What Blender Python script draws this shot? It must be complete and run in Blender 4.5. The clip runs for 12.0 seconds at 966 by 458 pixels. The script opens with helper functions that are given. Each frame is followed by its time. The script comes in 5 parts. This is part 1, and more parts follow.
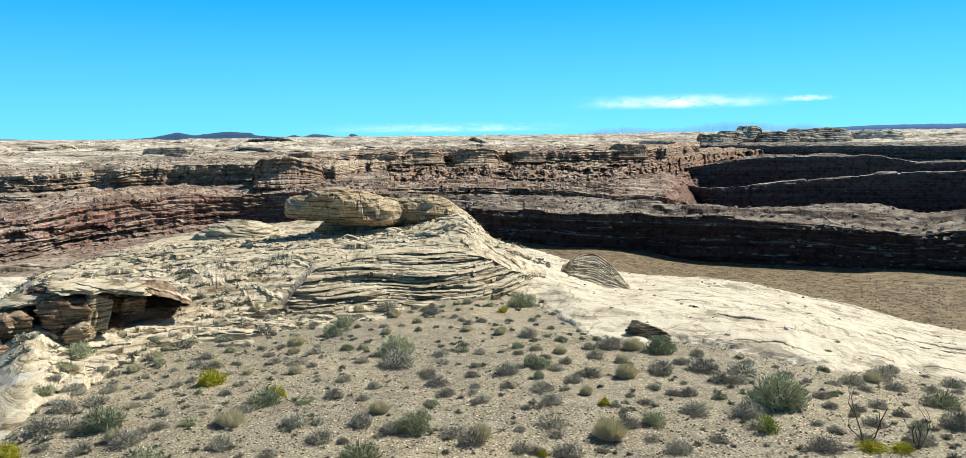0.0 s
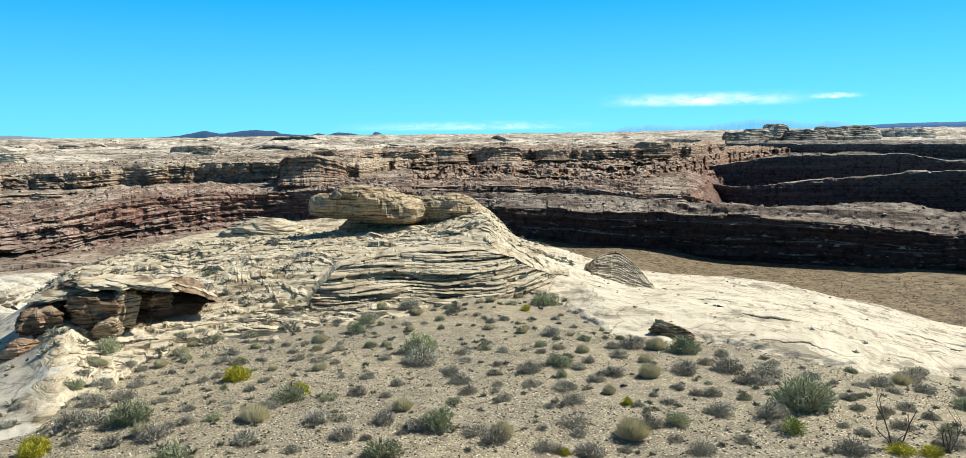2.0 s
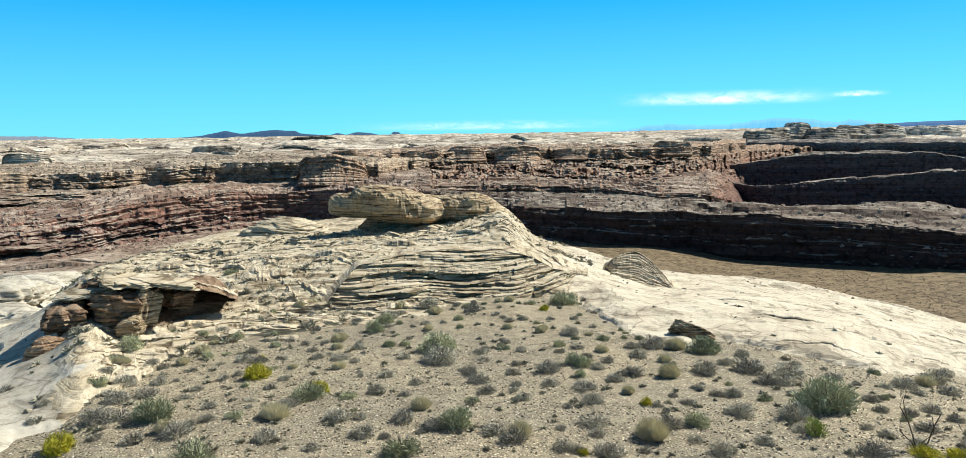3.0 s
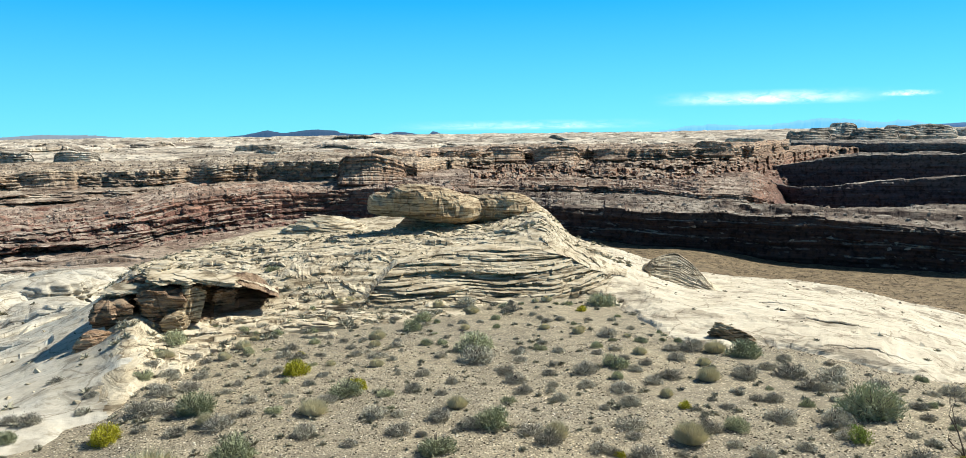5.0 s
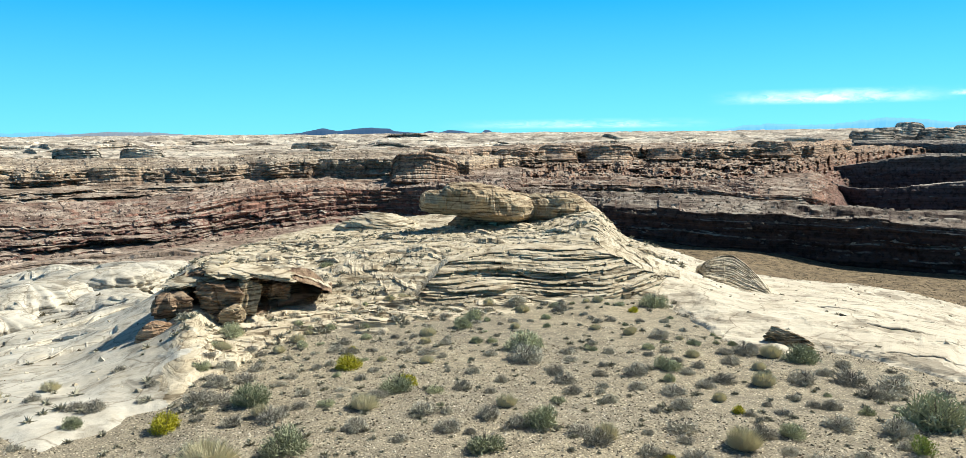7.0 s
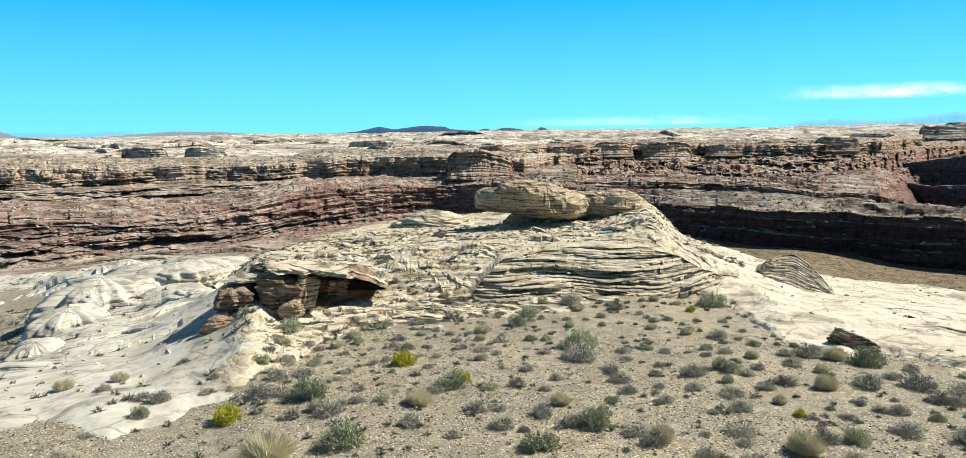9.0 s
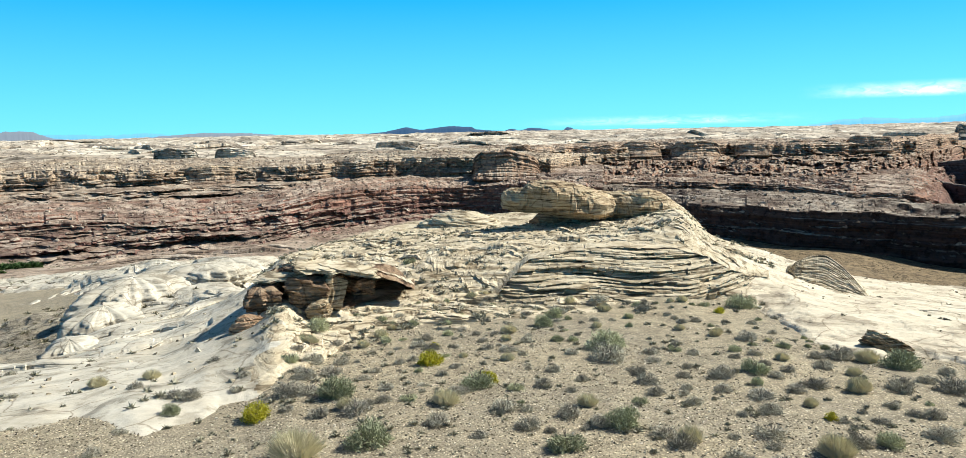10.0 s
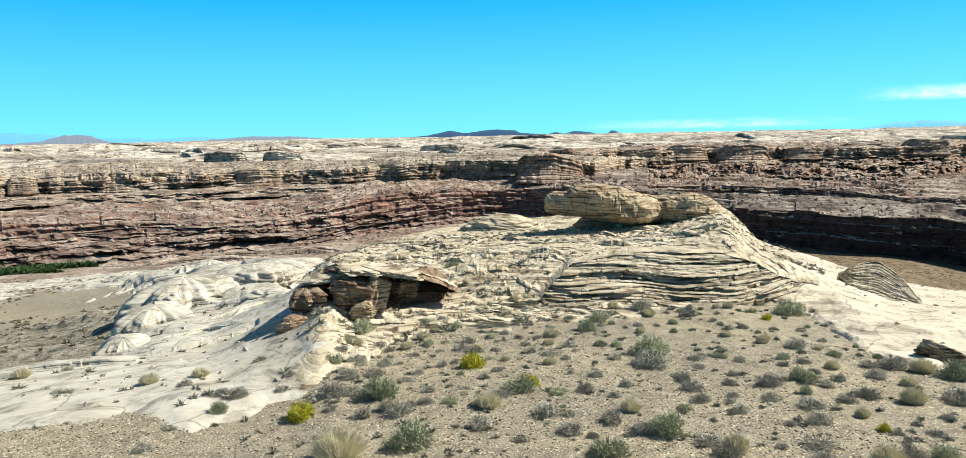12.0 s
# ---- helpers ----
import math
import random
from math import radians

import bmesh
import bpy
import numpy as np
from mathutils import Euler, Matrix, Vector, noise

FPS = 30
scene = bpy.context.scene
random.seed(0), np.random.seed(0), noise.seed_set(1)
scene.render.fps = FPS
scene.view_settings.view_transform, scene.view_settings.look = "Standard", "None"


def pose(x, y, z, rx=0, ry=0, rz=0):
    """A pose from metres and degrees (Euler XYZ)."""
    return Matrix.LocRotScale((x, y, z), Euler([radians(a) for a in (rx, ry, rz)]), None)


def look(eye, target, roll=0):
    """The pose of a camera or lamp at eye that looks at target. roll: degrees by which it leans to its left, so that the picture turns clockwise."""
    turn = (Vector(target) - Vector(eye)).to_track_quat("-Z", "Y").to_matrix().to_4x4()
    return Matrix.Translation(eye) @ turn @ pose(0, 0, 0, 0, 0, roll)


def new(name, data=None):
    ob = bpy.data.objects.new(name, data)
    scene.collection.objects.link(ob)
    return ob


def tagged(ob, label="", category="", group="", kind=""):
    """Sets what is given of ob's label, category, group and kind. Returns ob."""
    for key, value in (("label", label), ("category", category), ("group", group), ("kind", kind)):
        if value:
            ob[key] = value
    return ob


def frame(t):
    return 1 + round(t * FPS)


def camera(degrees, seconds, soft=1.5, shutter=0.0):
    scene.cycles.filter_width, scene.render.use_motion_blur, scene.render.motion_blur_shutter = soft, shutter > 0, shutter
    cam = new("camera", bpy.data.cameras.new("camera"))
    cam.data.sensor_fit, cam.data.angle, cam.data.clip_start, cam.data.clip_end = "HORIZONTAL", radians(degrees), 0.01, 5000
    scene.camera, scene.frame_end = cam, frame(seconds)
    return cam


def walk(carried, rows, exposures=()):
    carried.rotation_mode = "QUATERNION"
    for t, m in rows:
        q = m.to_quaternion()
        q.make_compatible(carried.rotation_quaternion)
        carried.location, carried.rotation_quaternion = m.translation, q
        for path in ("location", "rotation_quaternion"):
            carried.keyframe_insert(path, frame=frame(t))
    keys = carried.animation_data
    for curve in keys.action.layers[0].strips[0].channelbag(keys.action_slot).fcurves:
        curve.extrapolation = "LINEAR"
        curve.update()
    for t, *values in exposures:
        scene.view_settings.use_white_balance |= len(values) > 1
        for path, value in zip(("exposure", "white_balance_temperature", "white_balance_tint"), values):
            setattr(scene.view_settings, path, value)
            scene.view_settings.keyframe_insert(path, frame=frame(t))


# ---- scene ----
# A desert canyon seen from a hillside; the eye stays on one spot and pans to the left.
cam = camera(64.9, 12.0, soft=0.55)
EYE = 5.0
ROWS = [
    (0.0, 82.996, 0.637, -0.078), (0.5, 82.957, 0.633, 0.197), (1.0, 82.92, 0.621, 0.59), (1.5, 82.893, 0.635, 1.061),
    (2.0, 82.879, 0.653, 1.668), (2.5, 82.862, 0.736, 2.351), (3.0, 82.851, 0.799, 3.063), (5.0, 82.873, 0.689, 5.944),
    (5.5, 82.886, 0.573, 6.901), (6.0, 82.883, 0.491, 7.883), (6.5, 82.863, 0.458, 8.883), (7.0, 82.804, 0.478, 9.869),
    (9.0, 82.675, 0.815, 13.975), (9.5, 82.688, 0.922, 14.981), (10.0, 82.719, 1.034, 15.957), (10.5, 82.771, 1.101, 16.856),
    (11.0, 82.855, 1.157, 17.616), (11.5, 82.942, 1.139, 18.352), (12.0, 83.026, 1.062, 19.23),
]
walk(cam, [(t, pose(0, 0, EYE, rx, ry, rz)) for t, rx, ry, rz in ROWS], [(0.0, 0.45), (5.0, 0.50), (12.0, 0.61)])

# ---- light ----
SUN_AZ, SUN_EL = 52.5, 41.0
world = bpy.data.worlds.new("sky")
scene.world = world
world.use_nodes = True
wn, wl = world.node_tree.nodes, world.node_tree.links
sky = wn.new("ShaderNodeTexSky")
sky.sky_type, sky.sun_disc = "NISHITA", False
sky.sun_elevation, sky.sun_rotation = radians(SUN_EL), radians(SUN_AZ)
sky.air_density, sky.dust_density, sky.ozone_density, sky.altitude = 1.0, 0.0, 2.0, 1500
up, zen = wn.new("ShaderNodeTexCoord"), wn.new("ShaderNodeSeparateXYZ")
wl.new(up.outputs["Generated"], zen.inputs[0])
clear = wn.new("ShaderNodeValToRGB")
for el, (at, c) in zip([clear.color_ramp.elements[0], clear.color_ramp.elements.new(0.165), clear.color_ramp.elements.new(0.27), clear.color_ramp.elements[-1]],
                       ((0.0, (1.9, 8.6, 11.3)), (0.165, (0.05, 4.9, 10.6)), (0.27, (0.35, 1.0, 2.1)), (1.0, (0.5, 0.7, 1.0)))):
    el.position, el.color = at, (*[v / 12 for v in c], 1)
wl.new(zen.outputs[2], clear.inputs[0])
scaled = wn.new("ShaderNodeVectorMath")
scaled.operation = "SCALE"
scaled.inputs[3].default_value = 12.0
wl.new(clear.outputs[0], scaled.inputs[0])
tint = wn.new("ShaderNodeMix")
tint.data_type, tint.blend_type = "RGBA", "MULTIPLY"
tint.inputs[0].default_value, tint.inputs[7].default_value = 1.0, (0.3, 0.84, 1.22, 1)
wl.new(sky.outputs[0], tint.inputs[6])
even = wn.new("ShaderNodeMix")
even.data_type = "RGBA"
even.inputs[0].default_value = 0.75
wl.new(tint.outputs[2], even.inputs[6])
wl.new(scaled.outputs[0], even.inputs[7])
wl.new(even.outputs[2], wn["Background"].inputs[0])
wn["Background"].inputs[1].default_value = 0.077
sun = new("sun", bpy.data.lights.new("sun", "SUN"))
sun.data.energy, sun.data.angle, sun.data.color = 4.9, radians(0.53), (1.0, 0.98, 0.88)
s = Vector((math.sin(radians(SUN_AZ)) * math.cos(radians(SUN_EL)), math.cos(radians(SUN_AZ)) * math.cos(radians(SUN_EL)), math.sin(radians(SUN_EL))))
sun.matrix_world = look(s * 100, (0, 0, 0))


# ---- noise ----
def lattice(ix, iy, seed):
    h = ix.astype(np.int64).astype(np.uint32) * np.uint32(374761393) + iy.astype(np.int64).astype(np.uint32) * np.uint32(668265263) + np.uint32((seed * 974634777) & 0xFFFFFFFF)
    h = (h ^ (h >> np.uint32(13))) * np.uint32(1274126177)
    h = (h ^ (h >> np.uint32(15))) * np.uint32(2246822519)
    return ((h ^ (h >> np.uint32(16))) & np.uint32(0xFFFFFF)) * (2.0 / 0xFFFFFF) - 1


def noise2(x, y, seed=0):
    """Smooth value noise in -1..1."""
    x, y = np.broadcast_arrays(np.asarray(x, float), np.asarray(y, float))
    ix, iy = np.floor(x), np.floor(y)
    u, v = x - ix, y - iy
    u, v = u * u * u * (u * (u * 6 - 15) + 10), v * v * v * (v * (v * 6 - 15) + 10)
    a, b = lattice(ix, iy, seed), lattice(ix + 1, iy, seed)
    c, d = lattice(ix, iy + 1, seed), lattice(ix + 1, iy + 1, seed)
    return (a + (b - a) * u) * (1 - v) + (c + (d - c) * u) * v


def fbm(x, y, seed=0, octaves=4, gain=0.5):
    total, amp, norm = 0, 1.0, 0
    for o in range(octaves):
        total = total + amp * noise2(x * 2.03 ** o + 17.3 * o, y * 2.03 ** o - 9.1 * o, seed + o)
        norm += amp
        amp *= gain
    return total / norm


def blocks(u, v, w, seed):
    """Broken rock: one level for each jagged cell of about w metres, in -1..1."""
    a, b = u / w + 0.45 * noise2(u / w, v / w, seed), v / w + 0.45 * noise2(u / w + 31, v / w, seed + 1)
    i, j = np.broadcast_arrays(np.floor(a), np.floor(b))
    return lattice(i, j, seed + 2)


def step(a, b, x):
    t = np.clip((np.asarray(x, float) - a) / (b - a), 0, 1)
    return t * t * (3 - 2 * t)


def knots(az, pairs):
    """A smooth curve over the bearing through a few (bearing, value) pairs."""
    xs, ys = np.array([p[0] for p in pairs], float), np.array([p[1] for p in pairs], float)
    az = np.asarray(az, float)
    i = np.clip(np.searchsorted(xs, az) - 1, 0, len(xs) - 2)
    t = np.clip((az - xs[i]) / (xs[i + 1] - xs[i]), 0, 1)
    d = np.diff(ys) / np.diff(xs)
    m = np.zeros_like(ys)
    m[1:-1] = np.where(d[:-1] * d[1:] > 0, 2 * d[:-1] * d[1:] / (d[:-1] + d[1:] + 1e-12), 0)
    h = xs[i + 1] - xs[i]
    return ((2 * t**3 - 3 * t**2 + 1) * ys[i] + (t**3 - 2 * t**2 + t) * h * m[i]
            + (-2 * t**3 + 3 * t**2) * ys[i + 1] + (t**3 - t**2) * h * m[i + 1])


def ledges(z, thick, hard=0.75):
    """Turns a smooth height into treads and risers of that thickness."""
    k = np.floor(z / thick)
    f = z / thick - k
    return (k + (1 - hard) * f + hard * step(0.55, 1.0, f)) * thick


# ---- materials ----
def material(name, rough=0.9):
    m = bpy.data.materials.new(name)
    m.use_nodes = True
    b = m.node_tree.nodes["Principled BSDF"]
    b.inputs["Roughness"].default_value = rough
    b.inputs["Specular IOR Level"].default_value = 0.2
    return m, m.node_tree.nodes, m.node_tree.links, b


def ramp(n, stops, mode="LINEAR"):
    r = n.new("ShaderNodeValToRGB")
    r.color_ramp.interpolation = mode
    e = r.color_ramp.elements
    while len(e) < len(stops):
        e.new(0.5)
    for el, (p, c) in zip(e, stops):
        el.position, el.color = p, (*c, 1) if len(c) == 3 else c
    return r


def coords(n, l, scale=(1, 1, 1), rot=(0, 0, 0)):
    g = n.new("ShaderNodeNewGeometry")
    m = n.new("ShaderNodeMapping")
    m.inputs["Scale"].default_value, m.inputs["Rotation"].default_value = scale, [radians(a) for a in rot]
    l.new(g.outputs["Position"], m.inputs["Vector"])
    return m.outputs[0]


def tex(n, l, vec, scale, detail=4, rough=0.55, dist=0.0):
    t = n.new("ShaderNodeTexNoise")
    t.inputs["Scale"].default_value, t.inputs["Detail"].default_value = scale, detail
    t.inputs["Roughness"].default_value, t.inputs["Distortion"].default_value = rough, dist
    l.new(vec, t.inputs["Vector"])
    return t.outputs["Fac"]


def mix(n, l, fac, a, b, mode="MIX"):
    m = n.new("ShaderNodeMix")
    m.data_type, m.blend_type = "RGBA", mode
    for sock, v in ((m.inputs[0], fac), (m.inputs[6], a), (m.inputs[7], b)):
        if hasattr(v, "links"):
            l.new(v, sock)
        elif isinstance(v, tuple):
            sock.default_value = (*v, 1)
        else:
            sock.default_value = v
    return m.outputs[2]


def bump(n, l, b, height, strength, distance, prev=None):
    u = n.new("ShaderNodeBump")
    u.inputs["Strength"].default_value, u.inputs["Distance"].default_value = strength, distance
    l.new(height, u.inputs["Height"])
    if prev:
        l.new(prev, u.inputs["Normal"])
    l.new(u.outputs[0], b.inputs["Normal"])
    return u.outputs[0]


def math_node(n, l, op, a, b=None, clamp=False):
    m = n.new("ShaderNodeMath")
    m.operation, m.use_clamp = op, clamp
    for sock, v in zip(m.inputs, (a, b)):
        if v is None:
            continue
        if hasattr(v, "links"):
            l.new(v, sock)
        else:
            sock.default_value = v
    return m.outputs[0]


def make_gravel():
    m, n, l, b = material("desert_gravel", 0.95)
    p = coords(n, l)
    v = n.new("ShaderNodeTexVoronoi")
    v.inputs["Scale"].default_value = 19
    l.new(p, v.inputs["Vector"])
    v2 = n.new("ShaderNodeTexVoronoi")
    v2.inputs["Scale"].default_value = 47
    l.new(p, v2.inputs["Vector"])
    stone = ramp(n, [(0.15, (0.09, 0.078, 0.055)), (0.4, (0.285, 0.243, 0.166)), (0.6, (0.475, 0.407, 0.28)), (0.8, (0.67, 0.58, 0.41)), (1.0, (0.86, 0.78, 0.6))])
    l.new(v.outputs["Color"], stone.inputs[0])
    sand = ramp(n, [(0.35, (0.225, 0.193, 0.138)), (0.65, (0.39, 0.336, 0.238))])
    l.new(tex(n, l, p, 3.0, 6), sand.inputs[0])
    edge = ramp(n, [(0.25, (1, 1, 1)), (0.5, (0, 0, 0))])
    l.new(v.outputs["Distance"], edge.inputs[0])
    c = mix(n, l, edge.outputs[0], sand.outputs[0], stone.outputs[0])
    big = ramp(n, [(0.35, (0.82, 0.82, 0.84)), (0.65, (1.08, 1.05, 1.0))])
    l.new(tex(n, l, p, 0.16, 4), big.inputs[0])
    c = mix(n, l, 1.0, c, big.outputs[0], "MULTIPLY")
    l.new(c, b.inputs["Base Color"])
    h = math_node(n, l, "SUBTRACT", 1.0, v.outputs["Distance"])
    q = bump(n, l, b, h, 0.8, 0.022)
    h2 = math_node(n, l, "SUBTRACT", 1.0, v2.outputs["Distance"])
    bump(n, l, b, h2, 0.6, 0.012, q)
    return m


def speckle(n, l, p, scale, low=0.40, high=0.52, dark=(0.28, 0.27, 0.25)):
    """Dark flecks of brush, cracks and loose blocks, with small shadows painted in."""
    r = ramp(n, [(low, dark), (high, (1, 1, 1)), (high + 0.14, (1.18, 1.16, 1.12))])
    l.new(tex(n, l, p, scale, 7, 0.72), r.inputs[0])
    return r.outputs[0]


def make_slickrock(dip=(9, -6, 0), cut=1.0, fine=7.0, blotch=1.0, gap=0.0):
    """Pale cross-bedded sandstone."""
    m, n, l, b = material("pale_sandstone", 0.92)
    p = coords(n, l)
    bed = coords(n, l, (0.35, 0.35, fine), dip)
    lines = tex(n, l, bed, 1.6, 8, 0.62, 0.6)
    base = ramp(n, [(0.36, (0.40, 0.325, 0.22)), (0.46, (0.56, 0.475, 0.335)), (0.54, (0.645, 0.56, 0.41)), (0.66, (0.70, 0.625, 0.485))])
    l.new(lines, base.inputs[0])
    stain = ramp(n, [(0.36, (0.84, 0.80, 0.74)), (0.56, (1.0, 1.0, 1.0))])
    l.new(tex(n, l, p, 0.5, 6, 0.65), stain.inputs[0])
    c = mix(n, l, 0.8 * blotch, base.outputs[0], stain.outputs[0], "MULTIPLY")
    crack = ramp(n, [(0.405 + gap, (0.22, 0.19, 0.15)), (0.44 + gap, (1, 1, 1))])
    l.new(lines, crack.inputs[0])
    c = mix(n, l, 0.65 * cut, c, crack.outputs[0], "MULTIPLY")
    seam = ramp(n, [(0.40 + gap, (0.30, 0.255, 0.20)), (0.45 + gap, (1, 1, 1))])
    l.new(tex(n, l, coords(n, l, (0.5, 0.5, 2.1 * fine), dip), 1.7, 6, 0.6, 0.3), seam.inputs[0])
    c = mix(n, l, 0.6 * cut, c, seam.outputs[0], "MULTIPLY")
    vo = n.new("ShaderNodeTexVoronoi")
    vo.feature = "DISTANCE_TO_EDGE"
    vo.inputs["Scale"].default_value = 0.5
    wv = n.new("ShaderNodeVectorMath")
    wv.operation = "ADD"
    nz = n.new("ShaderNodeTexNoise")
    nz.inputs["Scale"].default_value, nz.inputs["Detail"].default_value = 0.7, 5
    l.new(p, nz.inputs["Vector"])
    l.new(p, wv.inputs[0])
    l.new(nz.outputs["Color"], wv.inputs[1])
    l.new(wv.outputs[0], vo.inputs["Vector"])
    joint = ramp(n, [(0.0, (0.35, 0.30, 0.25)), (0.018, (1, 1, 1))])
    l.new(vo.outputs["Distance"], joint.inputs[0])
    c = mix(n, l, 0.7, c, joint.outputs[0], "MULTIPLY")
    c = mix(n, l, 0.5 * blotch, c, speckle(n, l, p, 1.6, 0.37, 0.45, (0.40, 0.35, 0.27)), "MULTIPLY")
    l.new(c, b.inputs["Base Color"])
    q = bump(n, l, b, lines, 0.9 * cut, 0.12)
    bump(n, l, b, tex(n, l, p, 9, 8, 0.7), 0.5, 0.02, q)
    return m


def make_canyon(name, tint=(1, 1, 1)):
    """Red-brown and cream beds, stacked by height; dust and scree on the treads."""
    m, n, l, b = material(name, 0.95)
    p = coords(n, l)
    wob = tex(n, l, p, 0.02, 4)
    sep = n.new("ShaderNodeSeparateXYZ")
    l.new(p, sep.inputs[0])
    z = math_node(n, l, "ADD", sep.outputs[2], math_node(n, l, "MULTIPLY", wob, 5.0))
    fac = math_node(n, l, "MULTIPLY", math_node(n, l, "ADD", z, 42.0), 1 / 60.0, True)
    beds = ramp(n, [(0.0, (0.17, 0.115, 0.095)), (0.2, (0.19, 0.125, 0.105)), (0.35, (0.22, 0.145, 0.12)), (0.42, (0.30, 0.20, 0.15)),
                    (0.50, (0.28, 0.205, 0.15)), (0.56, (0.38, 0.30, 0.22)), (0.62, (0.46, 0.385, 0.29)), (1.0, (0.50, 0.43, 0.33))])
    l.new(fac, beds.inputs[0])
    thin = n.new("ShaderNodeMapping")
    thin.inputs["Scale"].default_value = (0.02, 0.02, 1.3)
    l.new(p, thin.inputs[0])
    band = tex(n, l, thin.outputs[0], 1.0, 8, 0.7, 0.3)
    br = ramp(n, [(0.36, (0.58, 0.52, 0.50)), (0.5, (0.95, 0.93, 0.92)), (0.64, (1.5, 1.4, 1.3))])
    l.new(band, br.inputs[0])
    c = mix(n, l, 0.9, beds.outputs[0], br.outputs[0], "MULTIPLY")
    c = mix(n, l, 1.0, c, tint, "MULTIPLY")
    g = n.new("ShaderNodeNewGeometry")
    sn = n.new("ShaderNodeSeparateXYZ")
    l.new(g.outputs["Normal"], sn.inputs[0])
    flat = ramp(n, [(0.78, (0, 0, 0)), (0.95, (1, 1, 1))])
    l.new(sn.outputs[2], flat.inputs[0])
    dust = ramp(n, [(0.40, (0.17, 0.13, 0.10)), (0.49, (0.34, 0.275, 0.21)), (0.58, (0.56, 0.485, 0.385))])
    l.new(tex(n, l, p, 0.09, 8, 0.65), dust.inputs[0])
    soil = mix(n, l, 1.0, dust.outputs[0], tuple(0.8 + 0.2 * v for v in tint), "MULTIPLY")
    c = mix(n, l, math_node(n, l, "MULTIPLY", flat.outputs[0], 0.75), c, soil)
    c = mix(n, l, 0.9, c, speckle(n, l, p, 0.45, 0.40, 0.50, (0.36, 0.34, 0.33)), "MULTIPLY")
    l.new(c, b.inputs["Base Color"])
    q = bump(n, l, b, band, 0.8, 1.2)
    bump(n, l, b, tex(n, l, p, 0.5, 8, 0.7), 0.8, 0.8, q)
    return m


def make_plateau():
    """Bare pale rock and grey brush patches of the high desert."""
    m, n, l, b = material("plateau_rock", 0.95)
    p = coords(n, l)
    c = ramp(n, [(0.38, (0.23, 0.19, 0.15)), (0.47, (0.40, 0.34, 0.27)), (0.53, (0.58, 0.51, 0.415)), (0.64, (0.70, 0.63, 0.525))])
    l.new(tex(n, l, p, 0.012, 10, 0.68), c.inputs[0])
    col = mix(n, l, 0.75, c.outputs[0], speckle(n, l, p, 0.12), "MULTIPLY")
    col = mix(n, l, 0.8, col, speckle(n, l, p, 0.03, 0.36, 0.44), "MULTIPLY")
    l.new(col, b.inputs["Base Color"])
    bump(n, l, b, tex(n, l, p, 0.2, 8, 0.7), 0.7, 1.0)
    return m


def make_plain(name, stops, scale=6.0, rough=0.9, per_object=0.0, fleck=0.0):
    m, n, l, b = material(name, rough)
    r = ramp(n, stops)
    f = tex(n, l, coords(n, l), scale, 3)
    if per_object:
        o = n.new("ShaderNodeObjectInfo")
        f = math_node(n, l, "ADD", f, math_node(n, l, "MULTIPLY", math_node(n, l, "SUBTRACT", o.outputs["Random"], 0.5), per_object))
    l.new(f, r.inputs[0])
    c = r.outputs[0]
    if fleck:
        p = coords(n, l)
        c = mix(n, l, 0.85, c, speckle(n, l, p, fleck), "MULTIPLY")
        bump(n, l, b, tex(n, l, p, fleck, 8, 0.7), 0.8, 0.5)
    l.new(c, b.inputs["Base Color"])
    return m


GRAVEL, SLICK, CANYON, PLATEAU = make_gravel(), make_slickrock(), make_canyon("canyon_beds", (1.14, 1.12, 1.08)), make_plateau()
RED_BEDS, PURPLE_BEDS = make_canyon("red_beds", (1.0, 0.86, 0.79)), make_canyon("purple_beds", (0.98, 0.82, 0.81))
# Same beds tinted dark: the near wall's shade is put into the colour.
SHADED_BROWN_BEDS, SHADE_HAZE_BEDS = make_canyon("shaded_brown_beds", (0.36, 0.345, 0.36)), make_canyon("shade_haze_beds", (0.44, 0.49, 0.62))
BENCH = make_plain("bench_rock", [(0.3, (0.20, 0.14, 0.10)), (0.45, (0.33, 0.25, 0.185)), (0.55, (0.44, 0.35, 0.27)), (0.7, (0.52, 0.44, 0.35))], 0.07, fleck=0.5)
BOWL = make_plain("bowl_gravel", [(0.3, (0.24, 0.205, 0.15)), (0.5, (0.36, 0.31, 0.23)), (0.7, (0.46, 0.40, 0.305))], 0.5, fleck=2.2)
FLAT = make_plain("brown_flat", [(0.3, (0.16, 0.115, 0.064)), (0.6, (0.235, 0.172, 0.097)), (0.8, (0.32, 0.24, 0.145))], 0.25, fleck=0.6)


